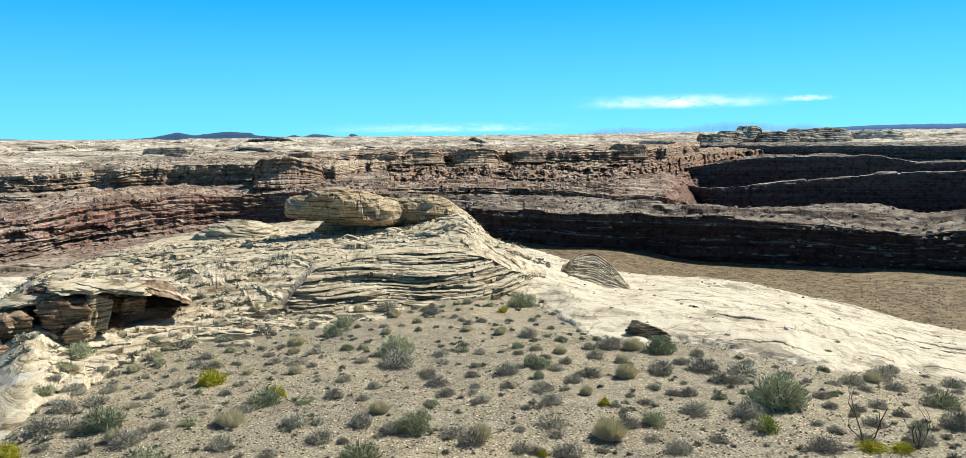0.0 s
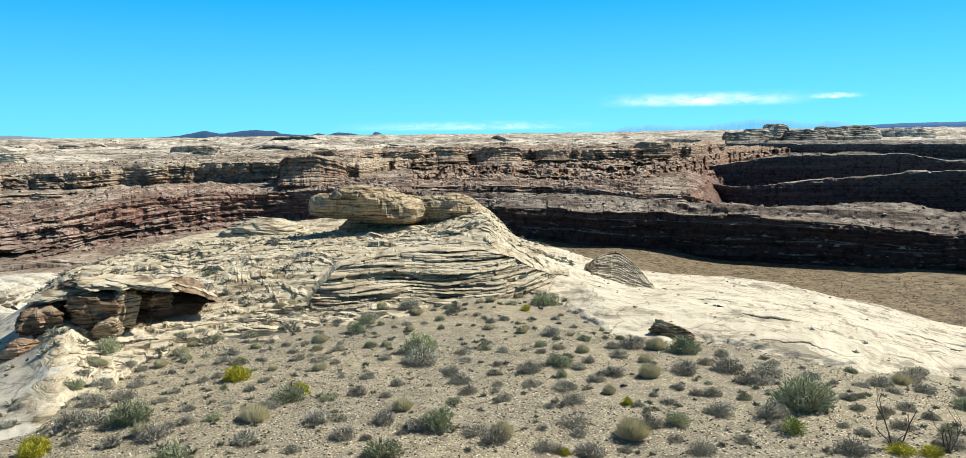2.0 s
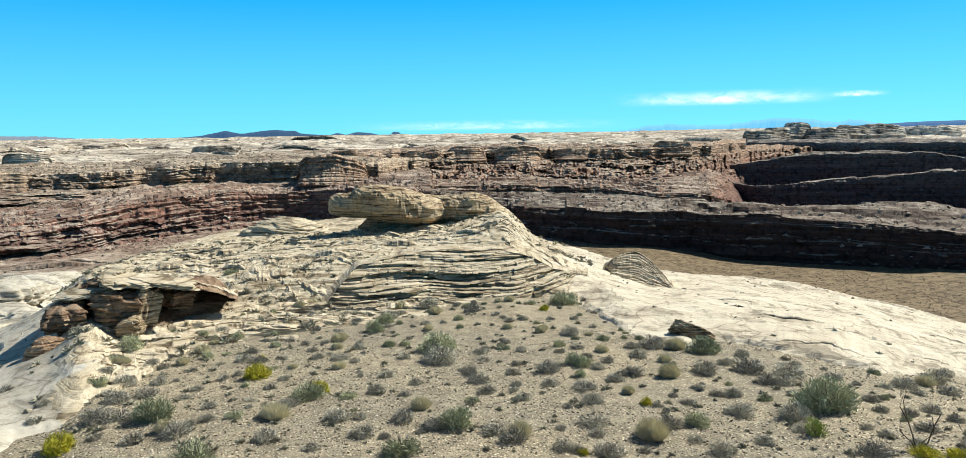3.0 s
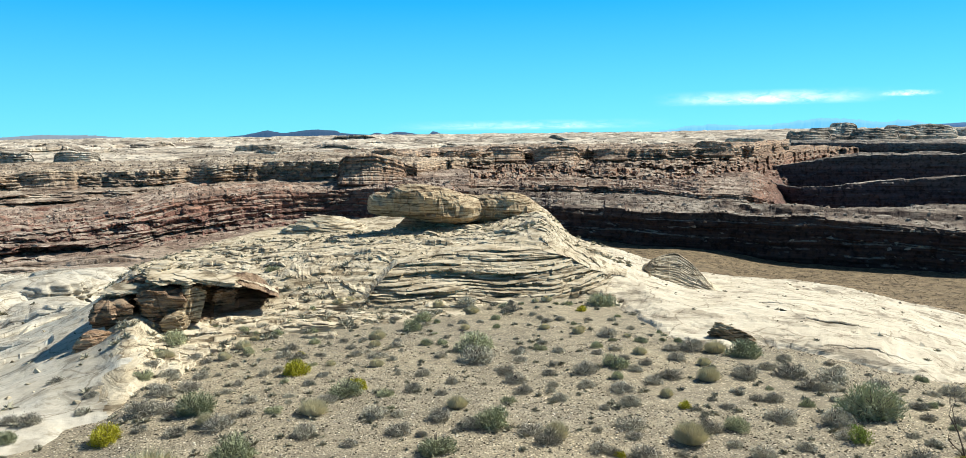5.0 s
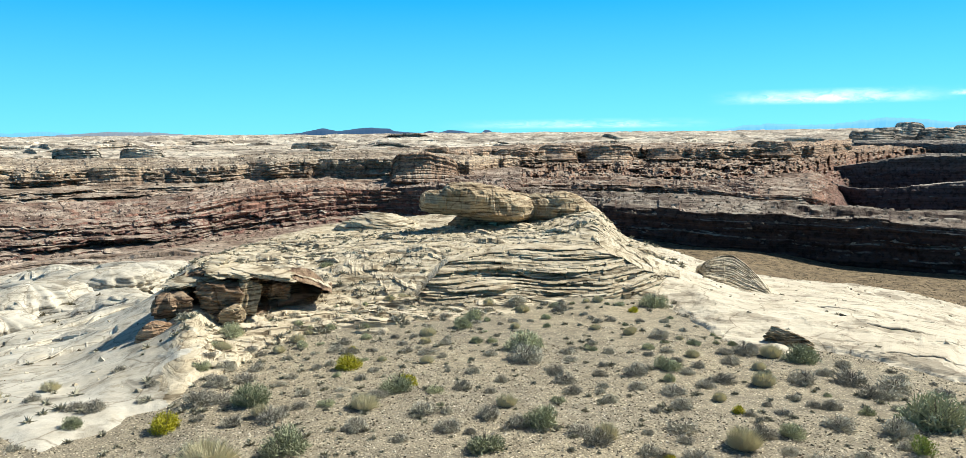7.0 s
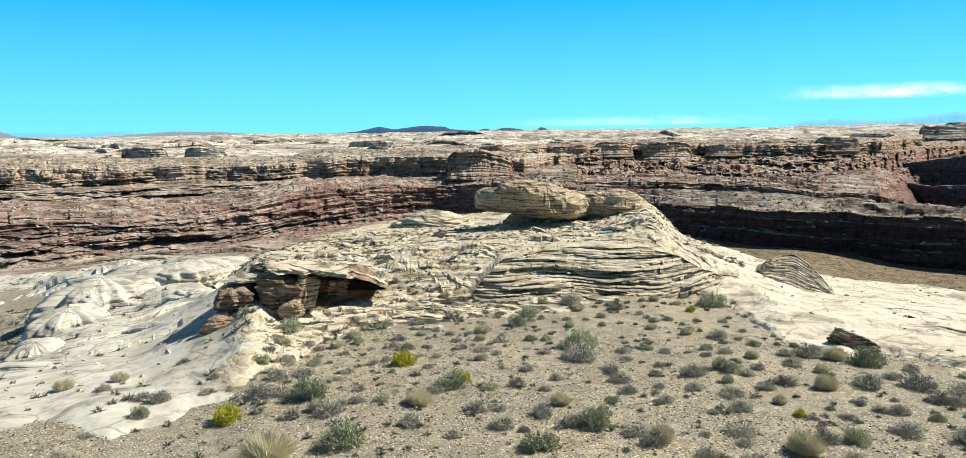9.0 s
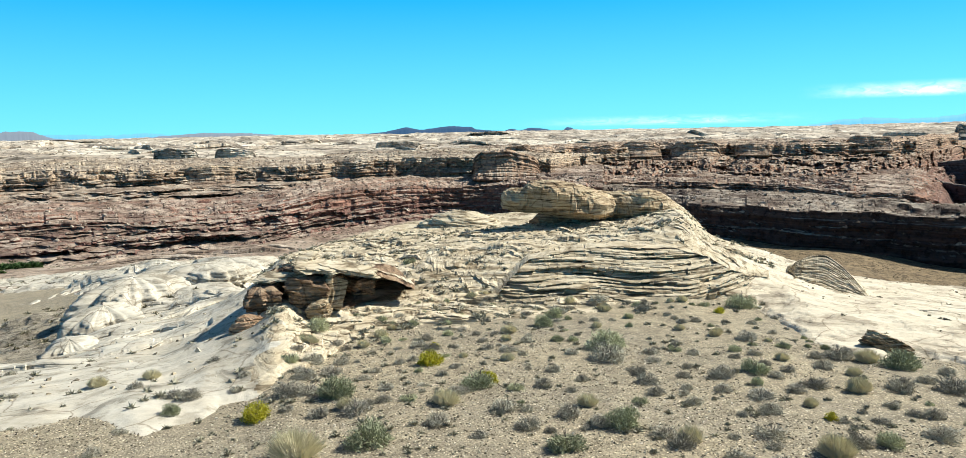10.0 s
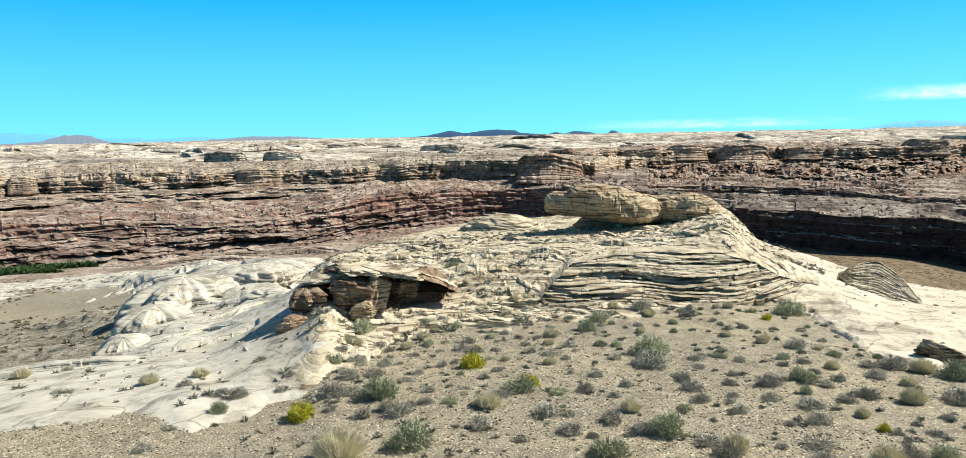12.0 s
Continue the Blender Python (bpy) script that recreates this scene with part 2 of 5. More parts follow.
# ---- mesh helpers ----
def sheet(name, P, mat, parent=None, smooth=False, close=False):
    """A grid of points (rows, columns, 3) as one mesh object."""
    r, c = P.shape[:2]
    me = bpy.data.meshes.new(name)
    idx = np.arange(r * c).reshape(r, c)
    if close:
        idx = np.concatenate([idx, idx[:, :1]], 1)
    q = np.stack([idx[:-1, :-1], idx[:-1, 1:], idx[1:, 1:], idx[1:, :-1]], -1).reshape(-1, 4)
    me.vertices.add(r * c)
    me.vertices.foreach_set("co", P.reshape(-1).astype(np.float32))
    me.loops.add(q.size)
    me.loops.foreach_set("vertex_index", q.reshape(-1).astype(np.int32))
    me.polygons.add(len(q))
    me.polygons.foreach_set("loop_start", np.arange(0, q.size, 4, dtype=np.int32))
    me.polygons.foreach_set("use_smooth", np.full(len(q), smooth))
    me.materials.append(mat)
    me.update(calc_edges=True)
    ob = new(name, me)
    ob.parent = parent
    return ob


def polar(az, r, z):
    a = np.radians(az)
    return np.stack([r * np.sin(a), r * np.cos(a), np.broadcast_to(z, np.broadcast(az, r).shape)], -1)


def along(v, az, r=None):
    """A value over the bearing: a function, a list of knots or one number."""
    if callable(v):
        return v(az) if r is None else v(az, r)
    return knots(az, v) if isinstance(v, list) else np.full_like(az, float(v))


def rock_run(name, a0, a1, r, foot, top, layers, seed, mat, parent=None, run=1.5, lean=0.5, proud=0.12, jag=0.3, ends=0.3, du=0.07, back=None, recess=None, block=1.2, top_mat=None, step_out=0.5, level=False, bevel=1.1):
    """A run of bedded rock: thin layers, each broken and set in or out, with a tread behind that runs into the slope."""
    rng = np.random.default_rng(seed)
    az = np.linspace(a0, a1, max(10, int((a1 - a0) / du)))
    u = (az - a0) / (a1 - a0)
    rr = along(r, az)
    s = np.concatenate([[0], np.cumsum(np.hypot(np.radians(az[1] - az[0]) * rr[1:], np.diff(rr)))])
    rr = rr + jag * (fbm(s / (5 * block), s * 0 + seed, seed, 4, 0.6) + 0.3 * step_out * (not level) * blocks(s, s * 0, block, seed + 1))
    zf = along(foot, az, rr) if callable(foot) else along(foot, az)
    tall = (along(top, az, rr) if callable(top) else along(top, az)) - zf
    tall = tall * np.clip(np.minimum(u, 1 - u) / ends, 0, 1) ** 0.6 * (1 + 0.18 * fbm(s / (2.5 * block), s * 0, seed + 2, 3))
    cuts = np.concatenate([[0], np.cumsum(rng.uniform(0.4, 1.4, layers))])
    cuts /= cuts[-1]
    most = tall.max()

    def rise(h):
        return np.minimum(most * np.maximum(h, 0), tall) if level else tall * np.clip(h, 0, 1)

    rows = [polar(az, rr - 0.05 * proud, zf - 0.35 * np.abs(tall) - 0.02)]
    for k in range(layers):
        h = cuts[k:k + 2]
        off = lean * rise(h[0]) + proud * (0.7 * rng.uniform(-1, 1) + 0.6 * noise2(s / (1.8 * block), s * 0 + k * 0.83, seed + 5) + step_out * blocks(s + 7.3 * k, s * 0, (0.5 + 0.6 * rng.uniform()) * block, seed + 11 + k))
        if recess:
            off = off + recess(az, 0.5 * (h[0] + h[1]))
        off = off + 1.3 * proud * fbm(s / (2.5 * block), s * 0 + 6 * h[0], seed + 33, 3) + 0.3 * proud * fbm(s / (0.3 * block), s * 0 + k * 3.1, seed + 30, 3, 0.6)
        wob = 0.07 * fbm(s / (3 * block), s * 0 + k * 0.4, seed + 40, 3) + 0.12 / layers * blocks(s + 3.7 * k, s * 0, 1.3 * block, seed + 44 + k)
        rows.append(polar(az, rr + off + 0.12 * proud, zf + rise(h[0] + (wob if k else 0))))
        rows.append(polar(az, rr + off, zf + rise(h[0] + 0.35 * (h[1] - h[0]) + wob)))
        rows.append(polar(az, rr + off + bevel * tall * (h[1] - h[0]), zf + rise(h[1] - 0.08 * (h[1] - h[0]) + wob * (k < layers - 1))))
    rb = rr + lean * tall + run
    zb = (along(back, az, rb) if callable(back) else zf + 0.4 * tall) - 0.12 * np.abs(tall) - 0.02
    for f in (0.12, 0.3, 0.5, 0.75, 1.0):
        q = rr + lean * tall + 0.12 * proud + bevel * tall / layers + run * f
        chip = (0.10 * fbm(s / block, s * 0 + f * 4, seed + 60, 3) + 0.12 * blocks(s, s * 0 + f * run, 1.6 * block, seed + 64)) * (f < 1)
        rows.append(polar(az, q + 0.1 * run * fbm(s / block, s * 0 + f * 9, seed + 66, 3) * (f < 1), zf + tall + (zb - zf - tall) * f ** 1.4 + np.minimum(np.abs(tall), 0.3) * chip))
    ob = sheet(name, np.array(rows), mat, parent)
    if top_mat:
        ob.data.materials.append(top_mat)
        q = np.zeros((len(rows) - 1, len(az) - 1), np.int32)
        q[-5:] = 1
        ob.data.polygons.foreach_set("material_index", q.reshape(-1))
    return ob


# ---- the ground ----
EDGE_R = [(-180, 20), (-75, 20), (-50, 20.5), (-44, 22), (-38, 24), (-34, 27), (-31, 31), (-27, 42), (-21, 52), (-15, 57), (-8, 58), (-2, 50),
          (1, 45), (4, 42), (10, 39), (20, 38), (33, 36), (60, 34), (180, 30)]
EDGE_EL = [(-180, -15), (-75, -15), (-50, -15.2), (-44, -15.3), (-38, -13.9), (-34, -12.5), (-31, -10.2), (-27, -8.4), (-21, -7.1), (-15, -6.6),
           (-8, -6.3), (-2, -5.9), (1, -8.2), (4, -8.9), (10, -10.45), (15, -10.8), (20, -11.25), (27, -12.4), (33, -13.3), (60, -13), (180, -15)]


def hill_edge(az):
    r = knots(az, EDGE_R)
    return r, EYE + r * np.tan(np.radians(knots(az, EDGE_EL)))


def hill_top(az, r):
    re, ze = hill_edge(az)
    near = np.where(r < 11, 3.4 * (1 - r / 11.0), -0.045 * (r - 11))
    return near + (ze + 0.045 * (re - 11)) * step(0.35, 1.0, r / re)


def flank(az, r):
    """The slickrock flank that falls to the side valley, with a gravel bowl in it."""
    z = np.interp(r, [0, 11, 16, 20, 30, 45, 80, 110, 180, 240, 330, 420, 520, 620, 1500, 3500, 6000], [3.4, 0, -0.3, -0.9, -2.1, -4.1, -8.5, -13, -23, -29, -30, -29, -26, -7, -4, 1, 4])
    return z - 1.5 * step(-36, -55, az) * step(23, 40, r) * step(105, 68, r)


def valley(az, r):
    right = np.interp(r, [0, 60, 120, 200, 250, 275, 520, 640, 780, 950, 1500, 3500, 6000], [-14, -21, -28, -30.5, -31.6, -48, -48, -46, -34, -9, -4, 8, 14])
    mid = np.interp(r, [0, 60, 120, 240, 420, 560, 620, 1500, 3500, 6000], [-12, -21, -27, -28, -29, -24, -6.5, -3.5, 3, 6])
    w1, w2 = step(-22, -10, az), step(8, 17, az)
    return (flank(az, r) * (1 - w1) + mid * w1) * (1 - w2) + right * w2


def ground_z(az, r):
    a = np.radians(az)
    x, y = r * np.sin(a), r * np.cos(a)
    re, ze = hill_edge(az)
    fine = 0.10 * fbm(x / 5, y / 5, 3) + 0.03 * fbm(x / 1.1, y / 1.1, 5)
    far = step(500, 900, r)
    bumps = fbm(x / 42, y / 42, 7, 5) * (step(40, 300, r) * 1.6 + 0.15)
    bumps = bumps + far * (ledges(10 * fbm(x / 170, y / 170, 11, 5, 0.55), 3.0, 0.97) + 3 * np.abs(fbm(x / 60, y / 60, 13, 4)) - 1 + 1.5 * blocks(x, y, 70.0, 15) + 0.6 * blocks(x, y, 26.0, 17))
    low = valley(az, r) + ledges(bumps, 0.9, 0.7)
    drop = step(0.0, 1.0, (r - re) / (9 + 0.35 * re))
    hill = np.where(r <= re, hill_top(az, np.minimum(r, re)) + fine, ze + fine + (low - ze) * drop)
    left = step(-30, -41, az) * step(-170, -100, az)
    return hill * (1 - left) + left * (low + fine)


view = np.arange(-57, 38.01, 0.19)
azs = np.concatenate([np.arange(-180, -58, 2.0), view, np.arange(42, 180, 2.0)])
rs = np.concatenate([[0.0, 1, 2, 4, 6], np.geomspace(8, 40, 90), np.geomspace(41, 300, 90), np.geomspace(310, 490, 12), np.geomspace(500, 2400, 230), np.geomspace(2450, 4900, 36)])
A, R = np.meshgrid(azs, rs)
ground = sheet("ground", polar(A, R, ground_z(A, R)), GRAVEL, close=True)
for mm in (PLATEAU, FLAT, BENCH):
    ground.data.materials.append(mm)
Rq = R[:-1, :]
Aq = np.concatenate([A[:-1, :-1], A[:-1, -1:]], 1)
ground.data.polygons.foreach_set("material_index", np.where(Rq > 560, 1, np.where(Rq < 36, 0, np.where(Aq > 2, 2, np.where((Rq < 95) & (Aq < -33), 0, 3)))).astype(np.int32).reshape(-1))
tagged(ground, "gravelly tan desert ground falling to brown canyon flats", "ground", kind="structure")


# ---- canyon terraces ----
def terrace(name, a0, a1, rim, z_rim, z_foot, profile, seed, amp=6.0, wave=60.0, du=0.11, top_amp=2.2, mat=CANYON, label="", back_drop=None, cut=1.0, spread=None):
    """A rock terrace along a rim: profile rows are (run behind the rim, share of the height from foot to rim)."""
    az = np.arange(a0, a1, du)
    rr = knots(az, rim)
    zr = knots(az, z_rim) if isinstance(z_rim, list) else np.full_like(az, z_rim)
    zf = knots(az, z_foot) if isinstance(z_foot, list) else np.full_like(az, z_foot)
    s = np.concatenate([[0], np.cumsum(np.hypot(np.radians(du) * rr[1:], np.diff(rr)))])
    big = amp * fbm(s / wave, s * 0 + seed, seed, 5, 0.55)
    prof = []
    for (d0, h0), (d1, h1) in zip(profile[:-1], profile[1:]):
        k = max(2, int(abs(h1 - h0) * 36), int(abs(d1 - d0) / 1.8))
        k = min(k, 34)
        prof += [(d0 + (d1 - d0) * i / k, h0 + (h1 - h0) * i / k) for i in range(k)]
    prof.append(profile[-1])
    rows = []
    for j, (d, h) in enumerate(prof):
        steep = 1.0 if -120 < d < 4 and 0.02 < h < 0.99 else 0.35
        arch = math.sin(math.pi * min(max(h, 0), 1))
        z = zf + (zr - zf) * (h + arch * (0.12 * fbm(s / 60, s * 0 + h * 2.5, seed + 50, 3) + 0.05 * fbm(s / 11, s * 0 + h * 5, seed + 53, 3)))
        ledge = arch * cut * (1.5 * fbm(s / 22, s * 0 + h * 0.7, seed + 56, 4, 0.6) + 0.8 * blocks(s, s * 0 + h * 9, 13.0, seed + 59))
        ledge = ledge + steep * cut * (0.8 * noise2(s / 24, s * 0 + j * 0.45, seed + 3) + 0.6 * noise2(s / 6.5, s * 0 + j * 0.55, seed + 4))
        ledge = ledge + steep * min(cut, 1.0) * (0.7 * noise2(np.full_like(s, j * 7.7), s / 90, seed + 5) + 1.3 * step(0.15, 0.5, noise2(s / 5.5, s * 0 + h * 2.0, seed + 9)))
        hh = s * 0 + h * abs(np.mean(zr - zf))
        ledge = ledge + steep * cut * (1.3 * blocks(s, hh * 2.2, 8.0, seed + 30) + 0.8 * blocks(s, hh * 1.7, 3.2, seed + 34) + 0.4 * blocks(s, hh, 1.3, seed + 38))
        if spread and d < 0:
            run = max(d, -8) * (1 + knots(az, spread)) + min(d + 8, 0)
        else:
            run = d
        if -30 < d < 0:
            run = run * (1 + 0.6 * fbm(s / 24, s * 0 + h * 5, seed + 62, 5, 0.65))
        r = rr + run + big * np.clip(1 - d / 60, 0, 1) + ledge
        if d >= 0:
            dd = s * 0 + d
            z = z + step(0, 8, d) * (ledges(top_amp * fbm(s / 22, dd / 8, seed + 6, 5, 0.6), 0.7, 0.95) + 0.28 * blocks(s / 2.5, dd, 9.0, seed + 20) + 0.12 * blocks(s / 2, dd, 4.0, seed + 24))
        else:
            z = z + 0.35 * fbm(s / 6, s * 0 + d / 5, seed + 7, 4, 0.6)
            if cut > 3:
                z = z + ledges(2.6 * fbm(s / 16, s * 0 + d / 9, seed + 8, 5, 0.6), 0.7, 0.95)
        if -2 < d < 30 and h > 0.85:
            z = z + min(1, (32 - d) / 24) * (0.35 * blocks(s, s * 0, 9.0, seed + 71) + 0.8 * fbm(s / 16, s * 0, seed + 77, 4))
        if d > 0 and back_drop:
            z = z - back_drop(az, d)
        rows.append(polar(az, r, z))
    ob = sheet(name, np.array(rows), mat)
    tagged(ob, label, "canyon wall", kind="structure")
    return ob


WALL = [(150, 1.06), (60, 1.03), (25, 1.0), (6, 0.985), (0.5, 0.97), (0, 0.93), (-0.6, 0.80), (-1.0, 0.78), (-1.6, 0.45), (-2.2, 0.42), (-3, 0.12), (-8, 0.04), (-20, -0.25)]
LEDGED = [(150, 1.06), (60, 1.03), (20, 1.0), (0, 0.97), (-0.5, 0.88), (-2.2, 0.87), (-2.6, 0.76), (-3.8, 0.75), (-4.2, 0.63), (-5.0, 0.62), (-5.4, 0.48), (-6.2, 0.47), (-6.6, 0.33), (-7.4, 0.32), (-7.8, 0.18), (-12, 0.14), (-13, 0.06), (-30, 0.0), (-45, -0.3)]
SLOPE = [(150, 1.06), (60, 1.03), (20, 1.0), (0, 0.97), (-2, 0.88), (-18, 0.80), (-20, 0.72), (-38, 0.62), (-40, 0.52), (-60, 0.42), (-62, 0.33), (-85, 0.22), (-87, 0.13), (-110, 0.02), (-130, -0.3)]

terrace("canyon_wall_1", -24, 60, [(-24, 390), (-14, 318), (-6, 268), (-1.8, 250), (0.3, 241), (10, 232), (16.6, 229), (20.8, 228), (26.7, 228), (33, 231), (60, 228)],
        [(-24, -18), (0.3, -18), (10, -18.4), (16.6, -18.8), (20.8, -19.6), (26.7, -20.5), (30.4, -21.4), (34, -19.5), (60, -19)], [(-24, -29), (2, -29.5), (7.3, -31), (12.8, -32.4), (19.6, -32), (25.8, -31.4), (32.8, -28.8), (60, -28)], WALL[:-2] + [(-3.4, -0.15)], 21, 6.0, 26, cut=0.35, mat=SHADED_BROWN_BEDS, label="shaded dark brown sandstone canyon wall above a brown flat",
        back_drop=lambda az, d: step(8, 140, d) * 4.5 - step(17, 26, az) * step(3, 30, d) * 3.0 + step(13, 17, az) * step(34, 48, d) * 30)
terrace("canyon_wall_2", -18, 18.8, [(-18, 362), (-3.9, 343), (4, 335), (8.2, 308), (10, 294), (13, 296), (16, 330), (19, 390)], [(-18, -18), (13, -18), (15, -22), (17, -42), (19, -55)], [(-18, -23), (13, -23), (15, -28), (17, -50), (19, -60)], WALL, 31, 6, 50, mat=RED_BEDS,
        label="low shaded ledge of brown sandstone")
terrace("canyon_slope", -16, 24, [(-16, 470), (-8, 470), (0, 490), (8, 482), (12, 500), (13.5, 530), (16, 640), (19, 760), (24, 850)], -11.5, [(-16, -19), (11, -19), (13.5, -26), (16, -34), (24, -40)], SLOPE, 41, 14, 70, cut=5.0, mat=RED_BEDS, label="stepped red-brown rock slope")
terrace("canyon_rim", -17, 16, [(-17, 470), (-12, 455), (-8, 468), (0, 490), (8, 490), (12, 510), (13.5, 540), (16, 670)], [(-17, -7), (-8, -5.6), (0, -4.8), (8, -5.4), (12, -4.8), (16, -5)],
        -13, WALL, 45, 17, 30, cut=1.6, mat=RED_BEDS, label="row of broken red-brown cliffs under the plateau")
terrace("canyon_wall_3", -80, -7, [(-80, 254), (-51, 272), (-44, 271), (-36, 274), (-31.5, 278), (-27, 290), (-22, 305), (-18, 314), (-15.5, 310), (-13, 298), (-9, 282), (-7, 280)],
        [(-80, -18), (-51, -19.2), (-44, -19.5), (-36, -20.4), (-31.5, -18.9), (-27, -16.2), (-22, -16.0), (-17, -16.8), (-13, -14.8), (-7, -15)], -29.5, LEDGED, 51, 4, 45, cut=0.75, mat=PURPLE_BEDS, spread=[(-80, 2.0), (-36, 2.0), (-27, 0.6), (-20, 0), (0, 0)], label="layered purple-brown canyon wall with ledges")
terrace("canyon_wall_4", -80, -5, [(-80, 372), (-40, 372), (-20, 370), (-12, 376), (-5, 470)], [(-80, -9.5), (-50, -9), (-44, -7.5), (-38, -9), (-30, -9.5), (-24, -7), (-19, -6.5), (-14, -6.8), (-10, -9)],
        -16.5, WALL + [(-26, -1.3)], 61, 16, 32, cut=1.3, spread=[(-80, 2.2), (-34, 1.8), (-24, 0.5), (-18, 0), (0, 0)], label="pale sandstone cliff band with shaded alcoves")
# Far walls: their shade and blue distance haze are tinted into the beds.
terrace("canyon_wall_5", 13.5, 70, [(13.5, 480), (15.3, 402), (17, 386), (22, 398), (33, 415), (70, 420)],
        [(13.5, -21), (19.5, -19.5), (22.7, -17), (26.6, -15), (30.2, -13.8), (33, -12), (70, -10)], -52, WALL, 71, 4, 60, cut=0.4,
        label="deeply shaded canyon wall with a pale rim", back_drop=lambda az, d: step(5, 16, d) * 34, mat=SHADE_HAZE_BEDS)
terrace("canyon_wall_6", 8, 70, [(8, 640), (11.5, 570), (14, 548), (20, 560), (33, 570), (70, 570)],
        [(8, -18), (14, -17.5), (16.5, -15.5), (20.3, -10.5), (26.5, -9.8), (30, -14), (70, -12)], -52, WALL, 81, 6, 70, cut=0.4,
        label="far shaded canyon wall below the plateau", back_drop=lambda az, d: step(10, 40, d) * 9, mat=SHADE_HAZE_BEDS)
terrace("canyon_wall_7", 16, 70, [(16, 830), (22, 790), (30, 780), (70, 780)], -7.5, -22, WALL, 91, 14, 90, cut=0.5, label="distant shaded ledge on the plateau", mat=SHADE_HAZE_BEDS)


# ---- bedrock of the hill ----
ROCK_R = [(-70, 16.5), (-46, 16.3), (-43, 14.5), (-41, 13.0), (-37.4, 13.8), (-36, 14.8), (-32.5, 15.6), (-30, 18.0), (-27, 20.5), (-22, 21.8), (-13, 22.5),
          (-8.7, 23.7), (-3, 25.3), (0.7, 25.4), (4.5, 24.3), (8.2, 20.3), (11.5, 19.8), (14.7, 20.0), (19, 19.6), (23, 18.9), (29, 20.2), (33, 21.3), (50, 22)]
SCARP = [(-70, 0), (-24, 0), (-17, 0.40), (-12, 0.62), (-5, 0.68), (1, 0.55), (4, 0.12), (6, 0), (50, 0)]


def rock_z(az, r):
    a = np.radians(az)
    x, y = r * np.sin(a), r * np.cos(a)
    re, ze = hill_edge(az)
    left = step(-30, -41, az)
    g = np.where(r <= re, hill_top(az, np.minimum(r, re)), ground_z(az, r)) * (1 - left) + left * ground_z(az, r)
    s = r - knots(az, ROCK_R) + (1.1 - 0.5 * step(-28, -33, az)) * fbm(x / 1.8, y / 1.8, 101, 5, 0.6)
    strips = 2.8 * fbm(x / 6.0, r / 0.42 + 0.12 * x, 103, 3) + 0.55 + 0.8 * step(-14, -24, az)
    crisp = step(1, 4, az) * step(30, 24, az)
    zone = step(-32, -28.5, az) * step(-2, -8, az) * step(27.5, 24.8, r)
    s = s * (1 - zone) + np.minimum(s + 1.2, strips) * zone
    z = g - 0.22 * (1 - 0.5 * left) + (1 - 0.65 * left) * (0.40 * ((step(-0.8, 2.0, s) * (1 - crisp) + step(-0.5, 1.3, s) * crisp) * (1 - zone) + 0.85 * step(-0.1, 0.35, s) * zone) + 0.30 * step(0.8, 5, s) * (1 - zone))
    front = 25.4 + 0.9 * fbm(x / 4.0, x * 0, 105, 2)
    z = z + knots(az, SCARP) * step(-0.3, 4.6, r - front)
    z = z - 0.3 * step(-33, -31, az) * step(-21.5, -24, az) * step(24.4, 25.0, r) * step(28.2, 27.6, r)
    z = z + 0.18 * step(27, 34, r) * step(48, 40, r) * step(-27, -18, az) * step(4, -4, az)
    z = z - step(29, 42, r) * (0.55 * knots(az, SCARP) + 0.33 * (1 - left)) + 0.22 * fbm(x / 6.5, y / 6.5, 109, 4)
    z = z - 0.9 * step(31, 33, r) * step(-32.5, -34, az)
    beds = 1 - 0.55 * step(3, 8, az) * step(44, 30, r) - 0.95 * step(-30.2, -33, az) - 0.85 * step(-2.5, 1.5, az) * step(33, 29, r) * step(8, 4, az)
    patch = 0.5 + 0.5 * step(-0.25, 0.35, fbm(x / 5, y / 3, 117, 3))
    b = z + 0.10 * r + 0.02 * x + 0.6 * fbm(x / 9, y / 9, 111, 4)
    b = b + 0.09 * noise2(b * 3.1, b * 0, 119) + 0.04 * blocks(x, y, 1.7, 131) + 0.035 * blocks(x, y, 0.55, 135) + 0.03 * fbm(x / 0.5, y / 0.5, 137, 3)
    z = z + 0.85 * beds * patch * (ledges(b, 0.13, 0.97) - b + 0.06)
    b = z - 0.05 * r + 0.03 * x + 0.35 * fbm(x / 6, y / 6, 113, 2)
    b = b + 0.03 * noise2(b * 9, b * 0, 121) + 0.025 * blocks(x, y, 0.9, 139) + 0.02 * fbm(x / 0.35, y / 0.35, 143, 2)
    z = z + 0.9 * beds * (ledges(b, 0.07, 0.95) - b)
    return z + 0.025 * (1 - 0.6 * left) * fbm(x / 0.5, y / 0.5, 115, 3)


